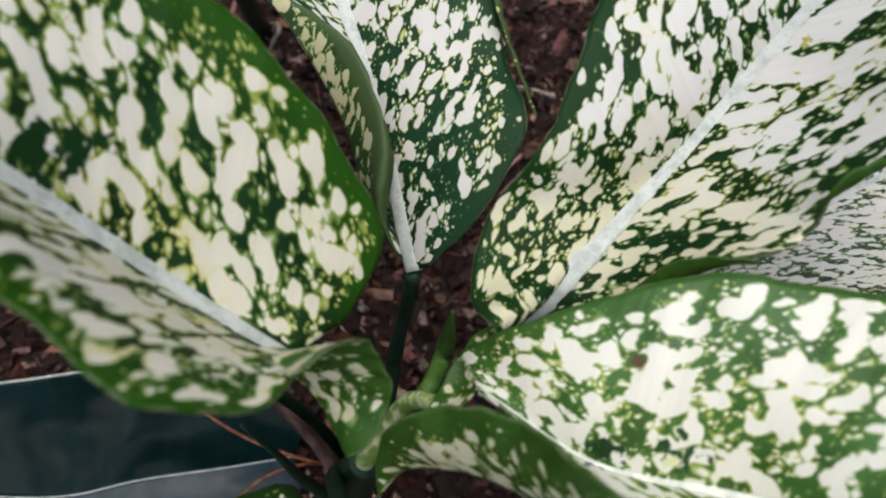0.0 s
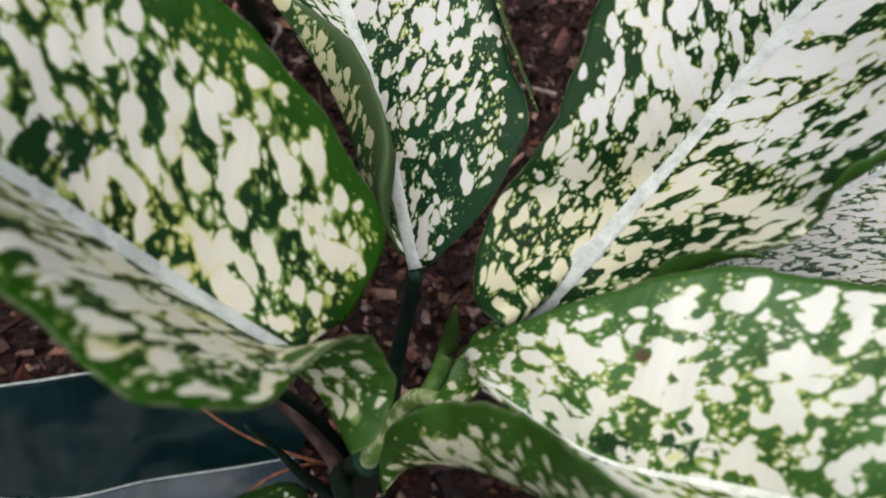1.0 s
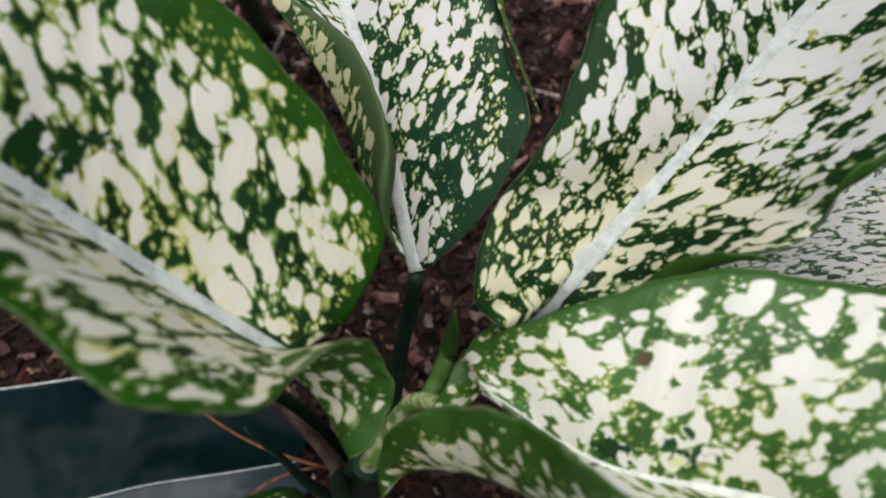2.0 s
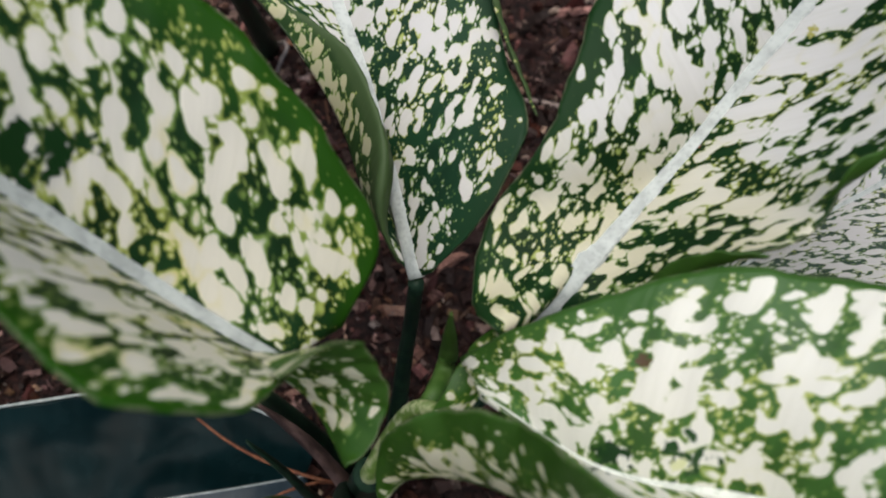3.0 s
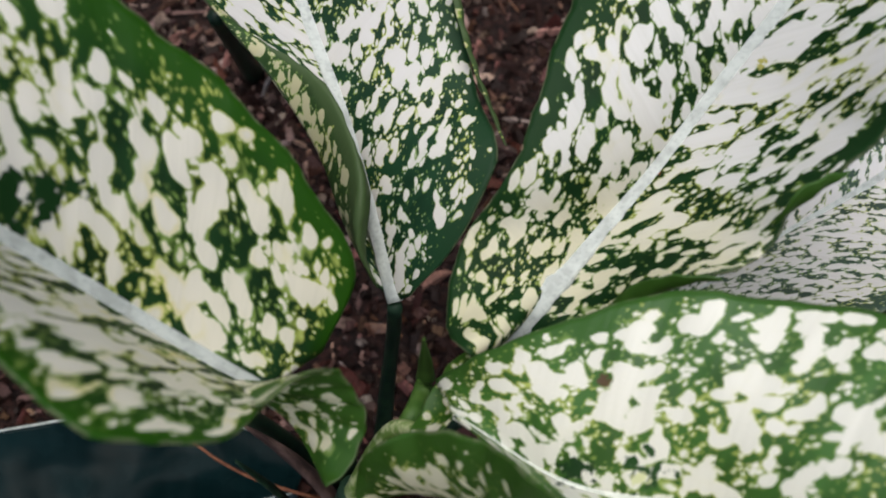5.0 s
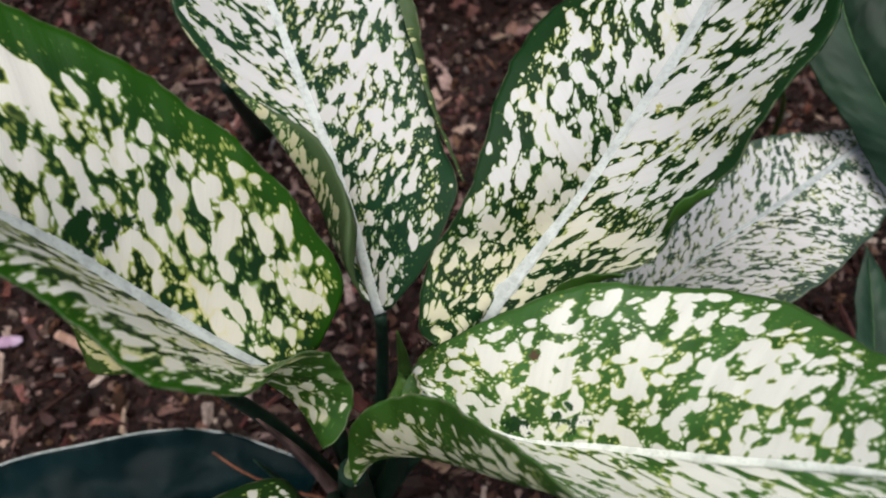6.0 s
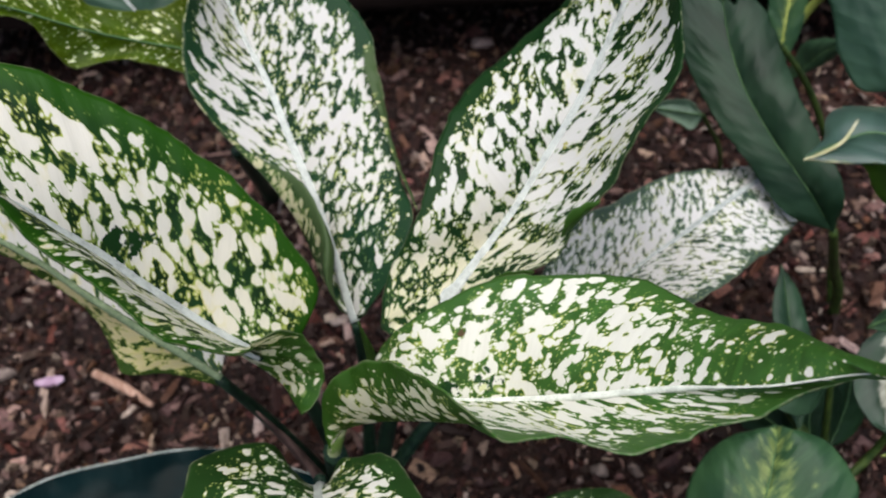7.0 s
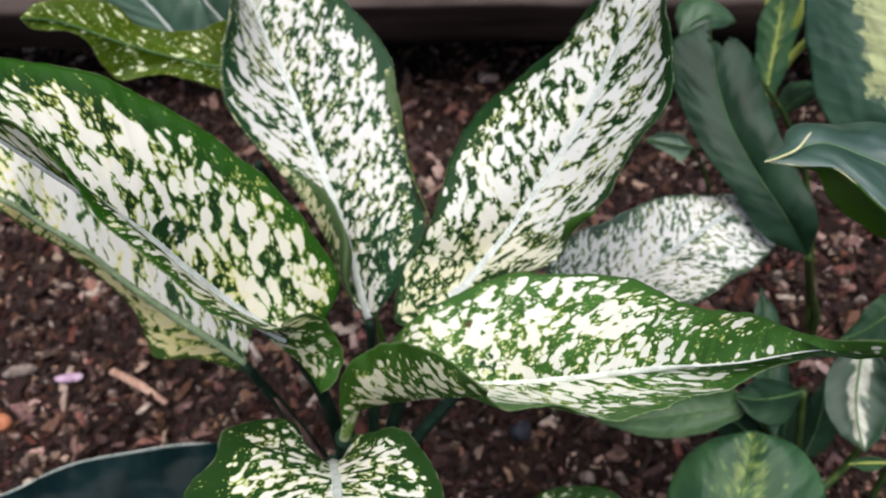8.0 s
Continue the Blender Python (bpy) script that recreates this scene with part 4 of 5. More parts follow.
# ---- neighbouring plants ----
neighbour = thing("green_plant", "tall plant with a large dull dark green leaf", "plant")
F_RIB = [(0.2493, 0.3169, 0.1627), (0.2334, 0.329, 0.1866), (0.2166, 0.3517, 0.2049), (0.2046, 0.377, 0.2199), (0.2005, 0.4013, 0.2308), (0.2004, 0.4227, 0.2399), (0.2011, 0.4415, 0.247)]
F_LEFT = [(0.2493, 0.3169, 0.1627), (0.2204, 0.3229, 0.1773), (0.2023, 0.3436, 0.1966), (0.1879, 0.3648, 0.2097), (0.178, 0.3942, 0.2209), (0.1748, 0.4157, 0.2302), (0.1792, 0.4358, 0.2382), (0.2011, 0.4415, 0.247)]
F_RIGHT = [(0.2493, 0.3169, 0.1627), (0.2486, 0.3203, 0.192), (0.2415, 0.3393, 0.2057), (0.2327, 0.3596, 0.2193), (0.2271, 0.3843, 0.2293), (0.2238, 0.4055, 0.2383), (0.2192, 0.4209, 0.2429), (0.2011, 0.4415, 0.247)]
leaf(neighbour, DULL_LEAF, F_RIB, F_LEFT, F_RIGHT, "large dull dark green leaf with a torn tip", seed=31.0, rib_mat=RIB_DARK, widths=(0.0012, 0.001, 0.0008, 0.0004), wave=(0.002, 0.0035), ripple=0.0001, bites=[((0.2073, 0.4321, 0.2457), 0.008)])
leaf(neighbour, GREY_LEAF, [(0.188, 0.4526, 0.2281), (0.2025, 0.4633, 0.2334), (0.2155, 0.4672, 0.2322), (0.2279, 0.4668, 0.2252)], [(0.188, 0.4526, 0.2281), (0.1892, 0.474, 0.2321), (0.2014, 0.4848, 0.2338), (0.219, 0.4803, 0.2297), (0.2279, 0.4668, 0.2252)], [(0.188, 0.4526, 0.2281), (0.2018, 0.4512, 0.2329), (0.2149, 0.4541, 0.231), (0.2279, 0.4668, 0.2252)], "light grey green leaf with a yellowish edge", seed=32.0, rib_mat=RIB_DARK, widths=(0.0012, 0.0008), n=40, wave=(0.003, 0.003))
part("petiole", tube("petiole", [(0.308, 0.362, -0.01), (0.285, 0.40, 0.12), (0.245, 0.425, 0.2), (0.1882, 0.4534, 0.2275)], (0.003, 0.0026, 0.002, 0.0014)), OLIVE_STEM, neighbour)
part("petiole", tube("petiole", [(0.308, 0.358, -0.01), (0.297, 0.352, 0.04), (0.283, 0.346, 0.075), tuple(F_RIB[0])], (0.004, 0.0036, 0.0032, 0.0025)), OLIVE_STEM, neighbour)
leaf(neighbour, SHADE_LEAF, [(0.2264, 0.2358, 0.0786), (0.228, 0.2582, 0.0894), (0.2301, 0.2838, 0.1027), (0.231, 0.3069, 0.1142), (0.2307, 0.3234, 0.1231)], [(0.2264, 0.2358, 0.0786), (0.2189, 0.2563, 0.0946), (0.2183, 0.2818, 0.108), (0.2214, 0.3018, 0.1169), (0.2307, 0.3234, 0.1231)], [(0.2264, 0.2358, 0.0786), (0.2395, 0.2561, 0.0874), (0.2414, 0.2832, 0.1019), (0.2398, 0.3076, 0.1118), (0.2307, 0.3234, 0.1231)], "narrow upright dark green leaf", seed=38.0, rib_mat=RIB_DARK, widths=(0.002, 0.0016, 0.001), n=40)
part("petiole", tube("petiole", [(0.262, 0.345, -0.01), (0.245, 0.29, 0.03), (0.2264, 0.2358, 0.0786)], (0.003, 0.0025, 0.002)), OLIVE_STEM, neighbour)

tall = thing("patched_plant", "tall plant with dark leaves patched in pale yellow", "plant")
J_RIB = [(0.124, 0.1613, 0.4191), (0.1348, 0.1675, 0.4159), (0.1442, 0.1702, 0.4152), (0.1541, 0.1657, 0.4138), (0.1649, 0.1577, 0.4123), (0.1784, 0.149, 0.4075), (0.215, 0.16, 0.375), (0.262, 0.165, 0.352)]
J_TOP = [(0.124, 0.1613, 0.4191), (0.1333, 0.171, 0.4136), (0.1372, 0.1807, 0.411), (0.143, 0.1856, 0.4094), (0.1523, 0.1836, 0.4088), (0.1626, 0.1848, 0.4094), (0.168, 0.183, 0.4091), (0.1739, 0.179, 0.4083), (0.1874, 0.1691, 0.4039), (0.225, 0.2, 0.372), (0.262, 0.165, 0.352)]
J_BOT = [(0.124, 0.1613, 0.4191), (0.134, 0.16, 0.4177), (0.1426, 0.1586, 0.4176), (0.1472, 0.1521, 0.4174), (0.1509, 0.1439, 0.4172), (0.157, 0.1372, 0.4156), (0.1704, 0.1299, 0.4094), (0.21, 0.118, 0.376), (0.262, 0.165, 0.352)]
J_UNDER = [(0.1296, 0.1635, 0.4155), (0.1412, 0.168, 0.4072), (0.1489, 0.172, 0.3974), (0.152, 0.1682, 0.3917), (0.1588, 0.1597, 0.3899), (0.1676, 0.1504, 0.3912), (0.1791, 0.1375, 0.3935), (0.215, 0.125, 0.365), (0.258, 0.163, 0.35)]
leaf(tall, DUSTY, J_RIB, J_TOP, J_BOT, "drooping glossy leaf with curled tip and yellow edge", extra=[(J_BOT, J_UNDER, 0.2, 0.002, 1.0)], seed=41.0, rib_mat=RIB_DARK, widths=(0.0004, 0.0008, 0.001, 0.001), wave=(0.003, 0.002), n=60, second=VIVID, second_from=2)
J_FOLD = [(0.1233, 0.1605, 0.4198), (0.1277, 0.162, 0.4195), (0.1339, 0.1652, 0.4192), (0.1398, 0.1717, 0.419)]
part("leaf_tip", tube("leaf_tip", J_FOLD, (0.0002, 0.0004, 0.0004, 0.0002), 6, 20), TIP_EDGE, tall, "yellow curled leaf tip edge")
part("leaf_edge", tube("leaf_edge", J_BOT[:4], (0.0002, 0.0002, 0.0002, 0.0001), 6, 20), TIP_EDGE, tall, "thin yellow leaf edge")
leaf(tall, PATCHED, [(0.2831, 0.3293, 0.2545), (0.2828, 0.3567, 0.2746), (0.2815, 0.3847, 0.2983), (0.2767, 0.4119, 0.3225), (0.269, 0.4352, 0.3424)], [(0.2876, 0.3355, 0.2481), (0.2673, 0.3439, 0.2427), (0.2492, 0.354, 0.2416), (0.241, 0.379, 0.2635), (0.2382, 0.4017, 0.2894), (0.2412, 0.42, 0.3167), (0.2649, 0.4273, 0.3471)], [(0.2876, 0.3355, 0.2481), (0.3068, 0.3359, 0.2627), (0.3194, 0.3558, 0.2951), (0.3154, 0.379, 0.3206), (0.2903, 0.4087, 0.3399), (0.2649, 0.4273, 0.3471)], "broad dark leaf with pale yellow middle", seed=44.0, ripple=0.0, rib_mat=RIB_DARK, widths=(0.003, 0.0025, 0.001), n=60)
part("petiole", tube("petiole", [(0.40, 0.28, -0.01), (0.39, 0.27, 0.12), tuple(0.65 * a + 0.35 * b for a, b in zip(J_RIB[-1], (0.40, 0.28, 0.10))), J_RIB[-1]], (0.006, 0.005, 0.004, 0.002)), OLIVE_STEM, tall)
part("petiole", tube("petiole", [(0.40, 0.285, -0.01), (0.38, 0.30, 0.10), (0.33, 0.31, 0.20), (0.2831, 0.3293, 0.2545)], (0.006, 0.005, 0.004, 0.003)), OLIVE_STEM, tall)
leaf(tall, STRIPED, [(0.2848, 0.2805, 0.121), (0.2776, 0.2615, 0.1128), (0.2722, 0.245, 0.1076), (0.2695, 0.228, 0.1039), (0.2686, 0.2138, 0.1029)], [(0.2848, 0.2805, 0.121), (0.2651, 0.2709, 0.1121), (0.2558, 0.2522, 0.1038), (0.2579, 0.2308, 0.1), (0.2686, 0.2138, 0.1029)], [(0.2848, 0.2805, 0.121), (0.2923, 0.2604, 0.1197), (0.2888, 0.2377, 0.112), (0.2803, 0.2224, 0.1064), (0.2686, 0.2138, 0.1029)], "hanging leaf with a pale striped middle", seed=47.0, rib_mat=RIB_DARK, widths=(0.002, 0.001), n=40)
part("petiole", tube("petiole", [(0.405, 0.28, -0.01), (0.38, 0.29, 0.09), (0.32, 0.29, 0.15), (0.2848, 0.2805, 0.121)], (0.004, 0.0035, 0.003, 0.002)), OLIVE_STEM, tall)

low = thing("low_plant", "low plant with rounded lime mottled leaves", "plant")
leaf(low, LIME_LEAF, [(0.177, 0.1655, 0.1176), (0.1838, 0.1833, 0.1208), (0.1907, 0.1984, 0.1237), (0.1961, 0.2112, 0.1254), (0.1992, 0.2204, 0.1251)], [(0.1797, 0.1688, 0.1085), (0.16, 0.1767, 0.1039), (0.1468, 0.1923, 0.1048), (0.159, 0.2105, 0.1132), (0.1763, 0.2189, 0.1195), (0.1992, 0.2204, 0.1251)], [(0.1797, 0.1688, 0.1085), (0.2146, 0.1668, 0.117), (0.2291, 0.1789, 0.1248), (0.2263, 0.1958, 0.1284), (0.2174, 0.2098, 0.129), (0.1992, 0.2204, 0.1251)], "rounded green leaf with yellow mottled middle", seed=51.0, rib_mat=RIB_DARK, widths=(0.002, 0.0018, 0.001), wave=(0.006, 0.006), n=60)
leaf(low, WASHED, [(0.2181, 0.2608, 0.0816), (0.1881, 0.2573, 0.0819), (0.1616, 0.2537, 0.0846), (0.1353, 0.2504, 0.0887), (0.1148, 0.2486, 0.0955)], [(0.2181, 0.2608, 0.0816), (0.2029, 0.2667, 0.0914), (0.1701, 0.2675, 0.094), (0.1399, 0.2608, 0.095), (0.1148, 0.2486, 0.0955)], [(0.2181, 0.2608, 0.0816), (0.2041, 0.249, 0.0826), (0.1739, 0.241, 0.0814), (0.1413, 0.2418, 0.0855), (0.1148, 0.2486, 0.0955)], "washed out green leaf low over the soil", seed=53.0, rib_mat=RIB_DARK, widths=(0.002, 0.0018, 0.001), wave=(0.003, 0.003), n=50)
part("petiole", tube("petiole", [(0.245, 0.21, -0.01), (0.235, 0.18, 0.05), (0.177, 0.1655, 0.1176)], (0.004, 0.0035, 0.0025)), OLIVE_STEM, low)
part("petiole", tube("petiole", [(0.245, 0.22, -0.01), (0.24, 0.235, 0.05), (0.2181, 0.2608, 0.0816)], (0.004, 0.0035, 0.0025)), OLIVE_STEM, low)
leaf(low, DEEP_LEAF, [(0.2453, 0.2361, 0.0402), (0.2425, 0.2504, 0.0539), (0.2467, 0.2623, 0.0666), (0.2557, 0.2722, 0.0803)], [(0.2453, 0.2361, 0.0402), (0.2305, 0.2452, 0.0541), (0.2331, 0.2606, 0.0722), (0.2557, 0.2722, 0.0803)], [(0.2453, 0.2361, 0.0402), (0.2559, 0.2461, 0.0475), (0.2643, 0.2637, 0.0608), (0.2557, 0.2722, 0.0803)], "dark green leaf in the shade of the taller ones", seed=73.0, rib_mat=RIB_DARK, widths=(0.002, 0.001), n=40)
part("petiole", tube("petiole", [(0.25, 0.215, -0.01), (0.248, 0.22, 0.02), (0.2453, 0.2361, 0.0402)], (0.003, 0.0025, 0.002)), OLIVE_STEM, low)
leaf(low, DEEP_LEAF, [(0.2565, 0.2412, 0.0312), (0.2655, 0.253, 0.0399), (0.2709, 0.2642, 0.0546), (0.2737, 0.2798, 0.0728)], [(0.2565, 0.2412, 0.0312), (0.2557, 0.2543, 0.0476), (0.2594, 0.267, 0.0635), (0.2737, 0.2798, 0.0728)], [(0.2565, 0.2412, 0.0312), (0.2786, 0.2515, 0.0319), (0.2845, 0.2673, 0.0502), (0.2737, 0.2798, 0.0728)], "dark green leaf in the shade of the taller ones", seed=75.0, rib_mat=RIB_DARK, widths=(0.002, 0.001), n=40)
part("petiole", tube("petiole", [(0.25, 0.215, -0.01), (0.248, 0.22, 0.02), (0.2565, 0.2412, 0.0312)], (0.003, 0.0025, 0.002)), OLIVE_STEM, low)
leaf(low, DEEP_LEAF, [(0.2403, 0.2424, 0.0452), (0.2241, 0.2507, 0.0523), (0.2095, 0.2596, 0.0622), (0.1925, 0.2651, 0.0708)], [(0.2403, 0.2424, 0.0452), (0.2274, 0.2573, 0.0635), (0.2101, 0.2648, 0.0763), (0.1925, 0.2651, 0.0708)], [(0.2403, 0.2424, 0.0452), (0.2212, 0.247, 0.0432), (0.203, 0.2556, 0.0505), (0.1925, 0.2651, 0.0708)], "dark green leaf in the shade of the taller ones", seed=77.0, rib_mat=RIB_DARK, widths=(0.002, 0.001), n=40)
part("petiole", tube("petiole", [(0.25, 0.215, -0.01), (0.248, 0.22, 0.02), (0.2403, 0.2424, 0.0452)], (0.003, 0.0025, 0.002)), OLIVE_STEM, low)

leaf(low, SHADE_LEAF, [(0.239, 0.2487, 0.1165), (0.2283, 0.2514, 0.106), (0.2172, 0.2556, 0.0964), (0.206, 0.2628, 0.0887)], [(0.239, 0.2487, 0.1165), (0.2296, 0.2599, 0.1109), (0.2189, 0.267, 0.1029), (0.206, 0.2628, 0.0887)], [(0.239, 0.2487, 0.1165), (0.2277, 0.2374, 0.0989), (0.2139, 0.2451, 0.0901), (0.206, 0.2628, 0.0887)], "dark green leaf low over the soil", seed=55.0, rib_mat=RIB_DARK, widths=(0.002, 0.001), n=40)
part("petiole", tube("petiole", [(0.25, 0.215, -0.01), (0.25, 0.23, 0.03), (0.239, 0.2487, 0.1165)], (0.003, 0.0025, 0.002)), OLIVE_STEM, low)
leaf(low, LIME_LEAF, [(0.2816, 0.2057, 0.103), (0.2717, 0.2081, 0.0995), (0.26, 0.21, 0.0953)], [(0.2816, 0.2057, 0.103), (0.2709, 0.2117, 0.1007), (0.26, 0.21, 0.0953)], [(0.2816, 0.2057, 0.103), (0.2695, 0.2044, 0.097), (0.26, 0.21, 0.0953)], "yellowing leaf low over the soil", seed=57.0, rib_mat=YELLOW_STEM, widths=(0.002, 0.001), n=40)
part("petiole", tube("petiole", [(0.255, 0.215, -0.01), (0.28, 0.20, 0.02), (0.2816, 0.2057, 0.103)], (0.003, 0.0025, 0.002)), OLIVE_STEM, low)
leaf(low, GREY_LEAF, [(0.2785, 0.2546, 0.2007), (0.2677, 0.2543, 0.186), (0.2589, 0.2541, 0.173), (0.2483, 0.2553, 0.1605)], [(0.2785, 0.2546, 0.2007), (0.2677, 0.265, 0.1927), (0.2569, 0.2602, 0.1757), (0.2483, 0.2553, 0.1605)], [(0.2785, 0.2546, 0.2007), (0.2671, 0.2404, 0.1775), (0.2578, 0.2461, 0.1678), (0.2483, 0.2553, 0.1605)], "light green leaf low over the soil", seed=59.0, rib_mat=RIB_DARK, widths=(0.002, 0.001), n=40)
part("petiole", tube("petiole", [(0.255, 0.22, -0.01), (0.30, 0.25, 0.03), (0.2785, 0.2546, 0.2007)], (0.003, 0.0025, 0.002)), OLIVE_STEM, low)

spotted = thing("spotted_plant", "plant with yellow green leaves sprinkled with pale spots", "plant")
K_RIB = [(-0.0783, 0.4236, 0.2421), (-0.103, 0.4191, 0.2549), (-0.129, 0.414, 0.27), (-0.1502, 0.409, 0.2851), (-0.1771, 0.404, 0.3063), (-0.1936, 0.3951, 0.3174)]
leaf(spotted, LEAF_K, K_RIB, [(-0.0759, 0.4563, 0.2666), (-0.0991, 0.4465, 0.269), (-0.1216, 0.4353, 0.2711), (-0.1447, 0.429, 0.282), (-0.1564, 0.4298, 0.2977), (-0.1743, 0.4232, 0.3079), (-0.1903, 0.4134, 0.3137), (-0.1977, 0.4025, 0.3122)], [(-0.0773, 0.4093, 0.2407), (-0.1026, 0.4059, 0.2501), (-0.1292, 0.4044, 0.2643), (-0.1541, 0.3948, 0.2704), (-0.1608, 0.3958, 0.2803), (-0.1699, 0.4018, 0.2988), (-0.1896, 0.3954, 0.3094), (-0.1936, 0.3951, 0.3174)], "yellow green leaf with scattered pale spots", seed=61.0, rib_mat=RIB_DARK, widths=(0.002, 0.0016, 0.001), wave=(0.003, 0.003), n=70)
leaf(spotted, DARK_LEAF, [(-0.1444, 0.4875, 0.2157), (-0.1533, 0.4951, 0.2298), (-0.1607, 0.4998, 0.2401), (-0.1679, 0.504, 0.25), (-0.1767, 0.513, 0.2688)], [(-0.1444, 0.4875, 0.2157), (-0.1748, 0.4883, 0.2321), (-0.2028, 0.4901, 0.2517), (-0.214, 0.4931, 0.2638), (-0.2014, 0.5065, 0.2752), (-0.1767, 0.513, 0.2688)], [(-0.1417, 0.48, 0.2216), (-0.1266, 0.4915, 0.2256), (-0.1284, 0.5044, 0.2396), (-0.1378, 0.5133, 0.2523), (-0.1767, 0.513, 0.2688)], "dark green leaf with a white midrib", seed=63.0, widths=(0.004, 0.0035, 0.002), n=40)
leaf(spotted, DARK_LEAF, [(-0.1134, 0.5004, 0.2026), (-0.1206, 0.5113, 0.2195), (-0.1301, 0.5177, 0.2323), (-0.14, 0.5276, 0.2515)], [(-0.1134, 0.5004, 0.2026), (-0.1309, 0.505, 0.2154), (-0.1437, 0.5119, 0.2305), (-0.1458, 0.5181, 0.2403), (-0.14, 0.5276, 0.2515)], [(-0.1134, 0.5004, 0.2026), (-0.1005, 0.5093, 0.2095), (-0.1016, 0.523, 0.2285), (-0.1148, 0.5298, 0.2434), (-0.14, 0.5276, 0.2515)], "dark green leaf with a white midrib", seed=65.0, widths=(0.004, 0.0035, 0.002), n=40)
part("petiole", tube("petiole", [(-0.075, 0.50, -0.01), (-0.075, 0.485, 0.09), (-0.08, 0.44, 0.19), K_RIB[0]], (0.006, 0.005, 0.004, 0.003)), PETIOLE, spotted)
part("petiole", tube("petiole", [(-0.08, 0.51, -0.01), (-0.09, 0.50, 0.08), (-0.11, 0.485, 0.16), (-0.1444, 0.4875, 0.2157)], (0.006, 0.005, 0.004, 0.003)), PETIOLE, spotted)
part("petiole", tube("petiole", [(-0.085, 0.51, -0.01), (-0.085, 0.505, 0.08), (-0.1134, 0.5004, 0.2026)], (0.006, 0.005, 0.003)), PETIOLE, spotted)

part("stalk", tube("stalk", [(-0.1218, 0.5301, -0.01), (-0.1148, 0.4956, 0.05), (-0.1092, 0.4664, 0.1), (-0.1036, 0.4372, 0.15)], (0.0075, 0.0065, 0.005, 0.004)), PETIOLE, spotted, "dark olive stalk")

strap = thing("strap_leaf_plant", "plant with a broad glossy blue green strap leaf", "plant")
G_RIB = [(-0.0753, 0.2399, 0.02), (-0.1085, 0.2341, 0.02), (-0.1495, 0.2278, 0.02), (-0.1894, 0.2194, 0.02), (-0.2394, 0.2194, 0.032), (-0.33, 0.225, 0.06)]
G_TOP = [(-0.07, 0.262, 0.008), (-0.1247, 0.2825, 0.0163), (-0.1616, 0.2824, 0.0296), (-0.1996, 0.2734, 0.0405), (-0.2407, 0.2627, 0.0476), (-0.2815, 0.2415, 0.0516), (-0.33, 0.225, 0.06)]
leaf(strap, BLUE_LEAF, G_RIB, G_TOP, [(-0.07, 0.228, 0.006), (-0.11, 0.205, 0.02), (-0.16, 0.186, 0.032), (-0.21, 0.178, 0.042), (-0.26, 0.18, 0.05), (-0.33, 0.225, 0.06)], "broad glossy blue green leaf with pale edge", seed=71.0, rib_mat=EDGE_PALE, widths=(0.001, 0.001, 0.0008), wave=(0.004, 0.004), slant=0.2, ripple=0.0, second=BLUE_LIT_FACET)
part("pale_edge", tube("pale_edge", G_TOP, (0.0006, 0.0007, 0.0005), 6, 60), EDGE_PALE, strap, "pale leaf edge")

sprig = thing("seedling", "small pale green seedling on the soil", "seedling")
leaf(sprig, PALE_LEAF, [(0.2096, 0.4428, 0.133), (0.2001, 0.4461, 0.1328), (0.1885, 0.4504, 0.1331), (0.1775, 0.4538, 0.133)], [(0.2096, 0.4428, 0.133), (0.2023, 0.4515, 0.1389), (0.1887, 0.4551, 0.1378), (0.1775, 0.4538, 0.133)], [(0.2096, 0.4428, 0.133), (0.2028, 0.4375, 0.1255), (0.1921, 0.4437, 0.1278), (0.1775, 0.4538, 0.133)], "small pale green leaf", seed=81.0, rib_mat=RIB_DARK, widths=(0.0015, 0.001), n=30)
part("petiole", tube("petiole", [(0.245, 0.47, -0.01), (0.236, 0.458, 0.07), (0.2096, 0.4428, 0.133)], (0.002, 0.0018, 0.0014)), OLIVE_STEM, sprig)

far = thing("yellow_stalked_plant", "plant with pale yellow green stalks and leaves", "plant")
BG_RIB = [(0.2792, 0.4955, 0.1122), (0.2834, 0.5121, 0.1319), (0.288, 0.5276, 0.1521), (0.2908, 0.54, 0.1689), (0.2921, 0.5547, 0.1888)]
leaf(far, LIME_LEAF, BG_RIB, [(0.2792, 0.4955, 0.1122), (0.2737, 0.5151, 0.1302), (0.2749, 0.5317, 0.1499), (0.2774, 0.5443, 0.1667), (0.2921, 0.5547, 0.1888)], [(0.2792, 0.4955, 0.1122), (0.2931, 0.5091, 0.1337), (0.3006, 0.5235, 0.1543), (0.3057, 0.5376, 0.1747), (0.2921, 0.5547, 0.1888)], "folded yellow green leaf", seed=91.0, rib_mat=YELLOW_STEM, widths=(0.004, 0.003, 0.001), n=40)
part("stalk", tube("stalk", [(0.29, 0.565, -0.01), (0.285, 0.55, 0.05), BG_RIB[0]], (0.006, 0.005, 0.003)), YELLOW_STEM, far)
leaf(far, GREY_LEAF, [(0.2731, 0.4697, 0.1282), (0.2817, 0.464, 0.147), (0.2858, 0.4576, 0.1633), (0.2945, 0.4493, 0.1804)], [(0.2731, 0.4697, 0.1282), (0.28, 0.4743, 0.157), (0.2876, 0.4638, 0.1709), (0.2945, 0.4493, 0.1804)], [(0.2731, 0.4697, 0.1282), (0.2852, 0.4614, 0.1462), (0.2927, 0.4539, 0.1633), (0.2945, 0.4493, 0.1804)], "grey green leaf on a yellow stalk", seed=93.0, rib_mat=RIB_DARK, widths=(0.002, 0.001), n=30)
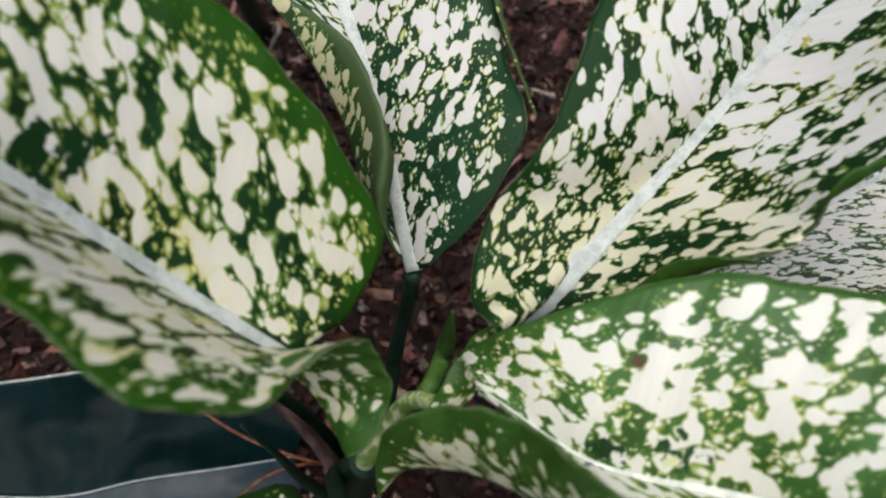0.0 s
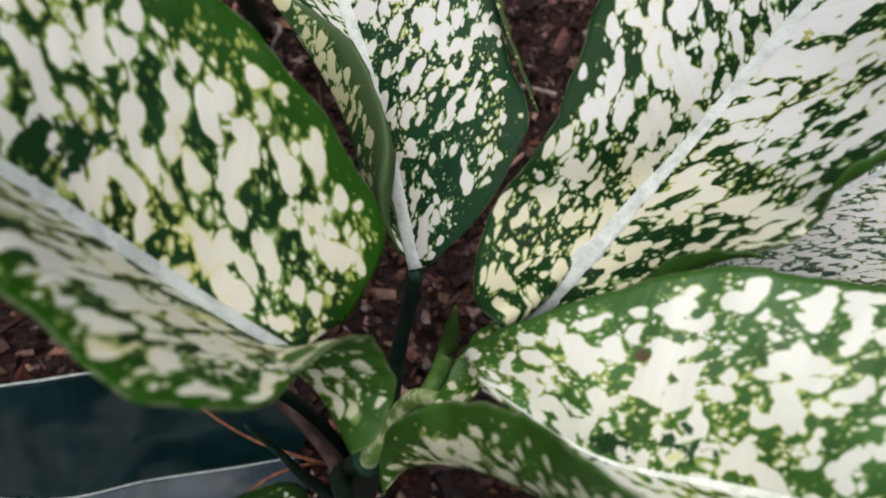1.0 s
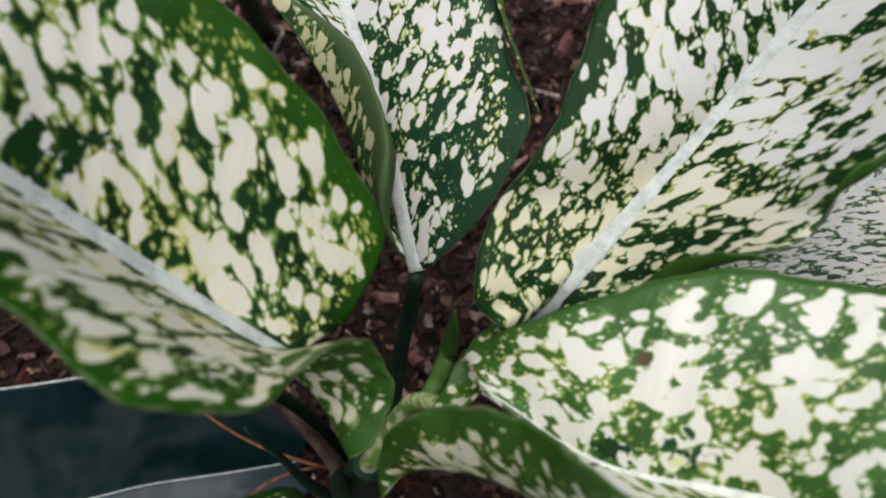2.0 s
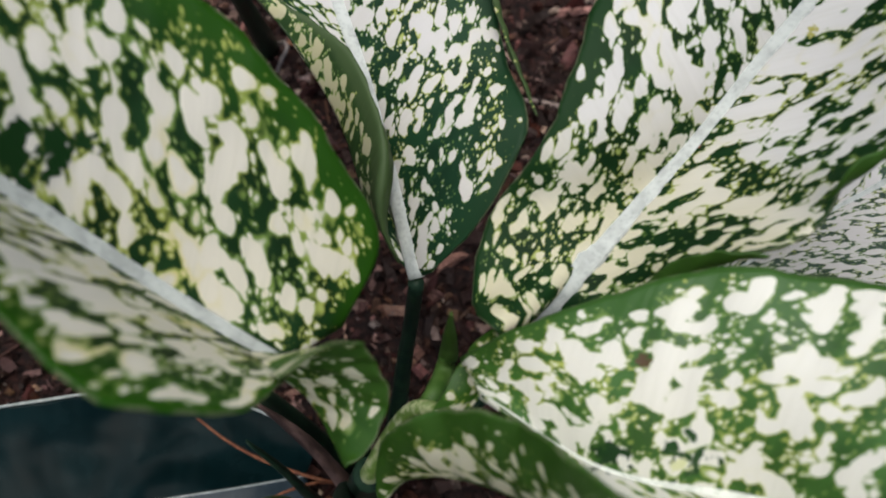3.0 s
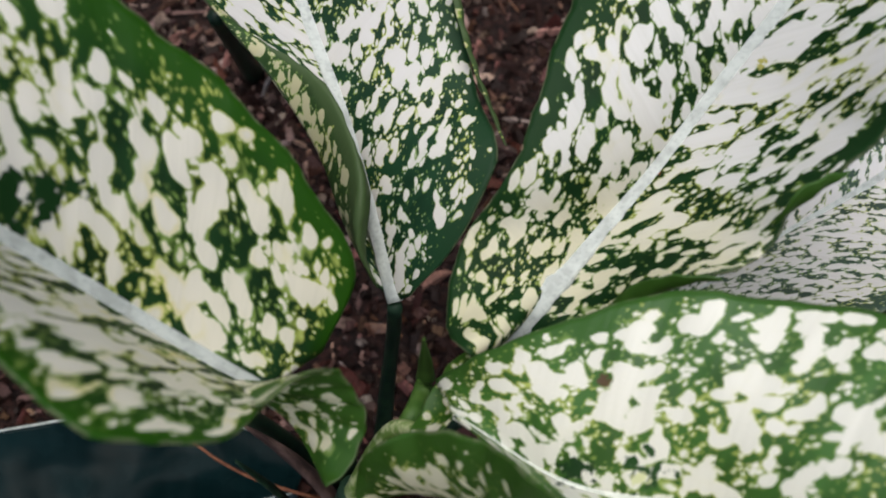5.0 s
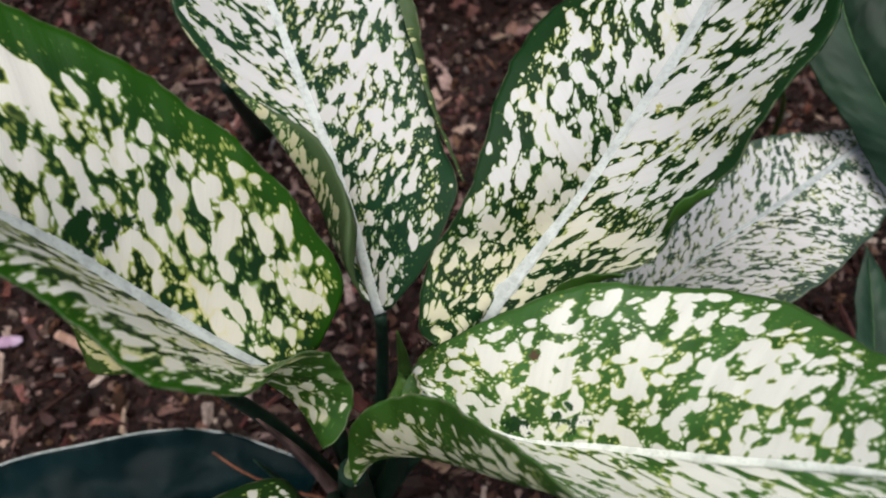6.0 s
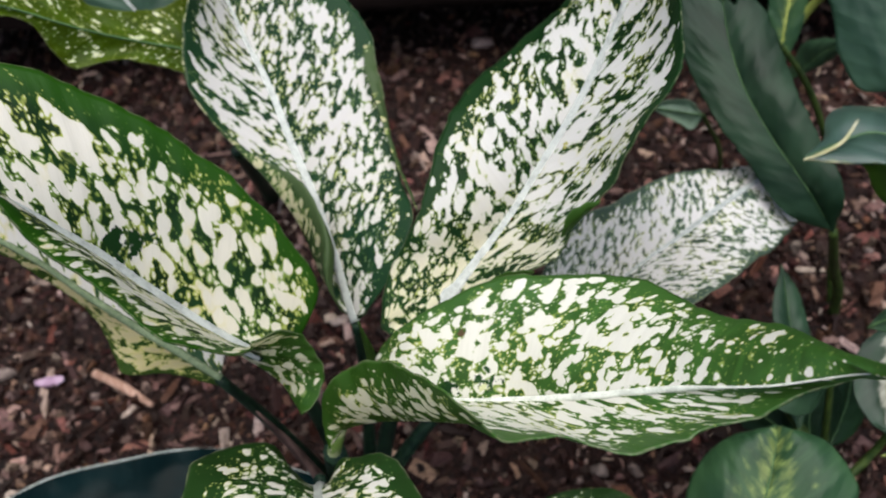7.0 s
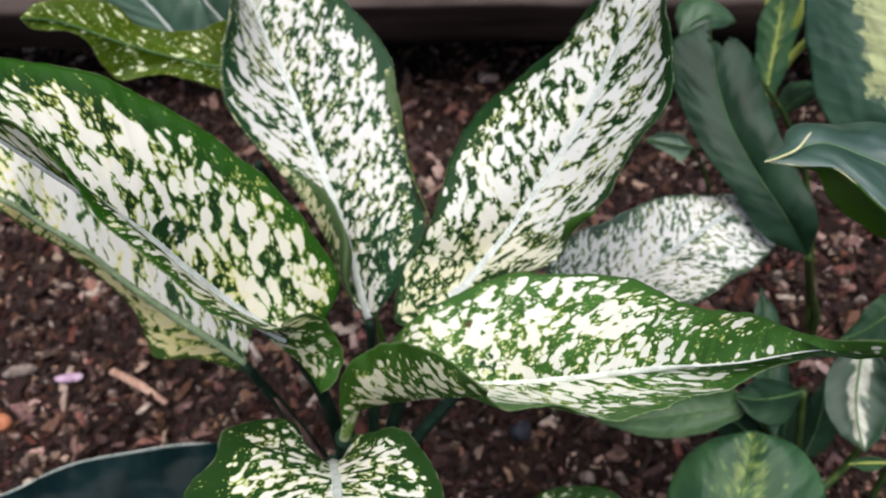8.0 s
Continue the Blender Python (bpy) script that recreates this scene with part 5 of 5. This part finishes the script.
for line in ([(0.2918, 0.5236, 0.1251), (0.2888, 0.5394, 0.1466), (0.2857, 0.5569, 0.1715), (0.2826, 0.5703, 0.1932)], [(0.295, 0.5241, 0.1273), (0.2979, 0.5296, 0.1508), (0.3023, 0.5334, 0.1742), (0.3059, 0.5399, 0.202)], [(0.2957, 0.523, 0.1264), (0.3013, 0.5187, 0.151), (0.306, 0.511, 0.1719), (0.3078, 0.5021, 0.1901)]):
    part("stalk", tube("stalk", [(0.29, 0.565, -0.01)] + line, (0.005, 0.004, 0.0035, 0.0025)), YELLOW_STEM, far)
part("stalk", tube("stalk", [(0.288, 0.56, -0.01), (0.284, 0.52, 0.07), (0.2731, 0.4697, 0.1282)], (0.004, 0.003, 0.002)), YELLOW_STEM, far)


# ---- loose things on the soil ----
def rod(name, a, b, r, material, label, category, bend=0.004):
    mid = [(p + q) / 2 for p, q in zip(a, b)]
    mid[1] += bend
    ob = part(name, tube(name, [a, tuple(mid), b], (r * 0.9, r, r * 0.55), 6, 10, 0.7), material)
    return tagged(ob, label, category)


def pebble(name, x, y, size, material, label, category, flat=0.6, turn=0.0, sink=0.25):
    bm = bmesh.new()
    bmesh.ops.create_icosphere(bm, subdivisions=3, radius=1.0)
    for v in bm.verts:
        v.co *= 1.0 + 0.28 * noise.noise(v.co * 1.3 + Vector((x * 40, y * 40, 0)))
    z = ground_height(x, y) + 0.002
    m = pose(x, y, z + size[2] * (1 - sink), 0, 0, turn) @ Matrix.Diagonal((*size, 1))
    bmesh.ops.transform(bm, matrix=m, verts=bm.verts[:])
    mesh = bpy.data.meshes.new(name)
    bm.to_mesh(mesh)
    bm.free()
    smooth(mesh)
    return tagged(part(name, mesh, material), label, category)


rod("stick", (-0.245, 0.362, 0.006), (-0.197, 0.331, 0.004), 0.0042, STICK, "short bare piece of pale wood on the soil", "stick", 0.002)
pebble("petal", -0.281, 0.361, (0.0115, 0.0045, 0.002), PETAL, "fallen faded mauve petal lying on the soil", "petal", turn=4, sink=0.1)
pebble("stone", -0.323, 0.371, (0.014, 0.006, 0.005), STONE, "flat greyish stone half sunk in the soil", "stone", turn=12)
pebble("stone", 0.073, 0.291, (0.008, 0.009, 0.006), DARK_STONE, "dark round stone on the soil", "stone")
pebble("stone", 0.117, 0.253, (0.006, 0.005, 0.004), STONE, "small tan stone on the soil", "stone")
pebble("crumb", -0.325, 0.322, (0.010, 0.008, 0.006), BRICK_BIT, "orange crumb of fired clay on the soil", "crumb")
ob = part("root", tube("root", [(-0.125, 0.262, 0.045), (-0.108, 0.250, 0.046), (-0.088, 0.240, 0.046), (-0.062, 0.232, 0.045), (-0.05, 0.234, 0.03)], (0.0006, 0.0008, 0.0009, 0.001, 0.001), 6, 40), ROOT)
tagged(ob, "thin rusty root hanging over the strap leaf", "root")
ob = part("root", tube("root", [(-0.10, 0.212, 0.045), (-0.085, 0.224, 0.047), (-0.066, 0.231, 0.045), (-0.05, 0.233, 0.03)], (0.0006, 0.0008, 0.0009, 0.001), 6, 40), ROOT)
tagged(ob, "thin rusty root hanging over the strap leaf", "root")
ob = part("root", tube("root", [(-0.1137, 0.5047, -0.004), (-0.1064, 0.4993, 0.018), (-0.1015, 0.5001, 0.028), (-0.1051, 0.5077, 0.024), (-0.1144, 0.5275, -0.002)], (0.0012, 0.0014, 0.0014, 0.0013, 0.0012), 6, 40), ROOT_PALE)
tagged(ob, "pale root looping out of the soil", "root")
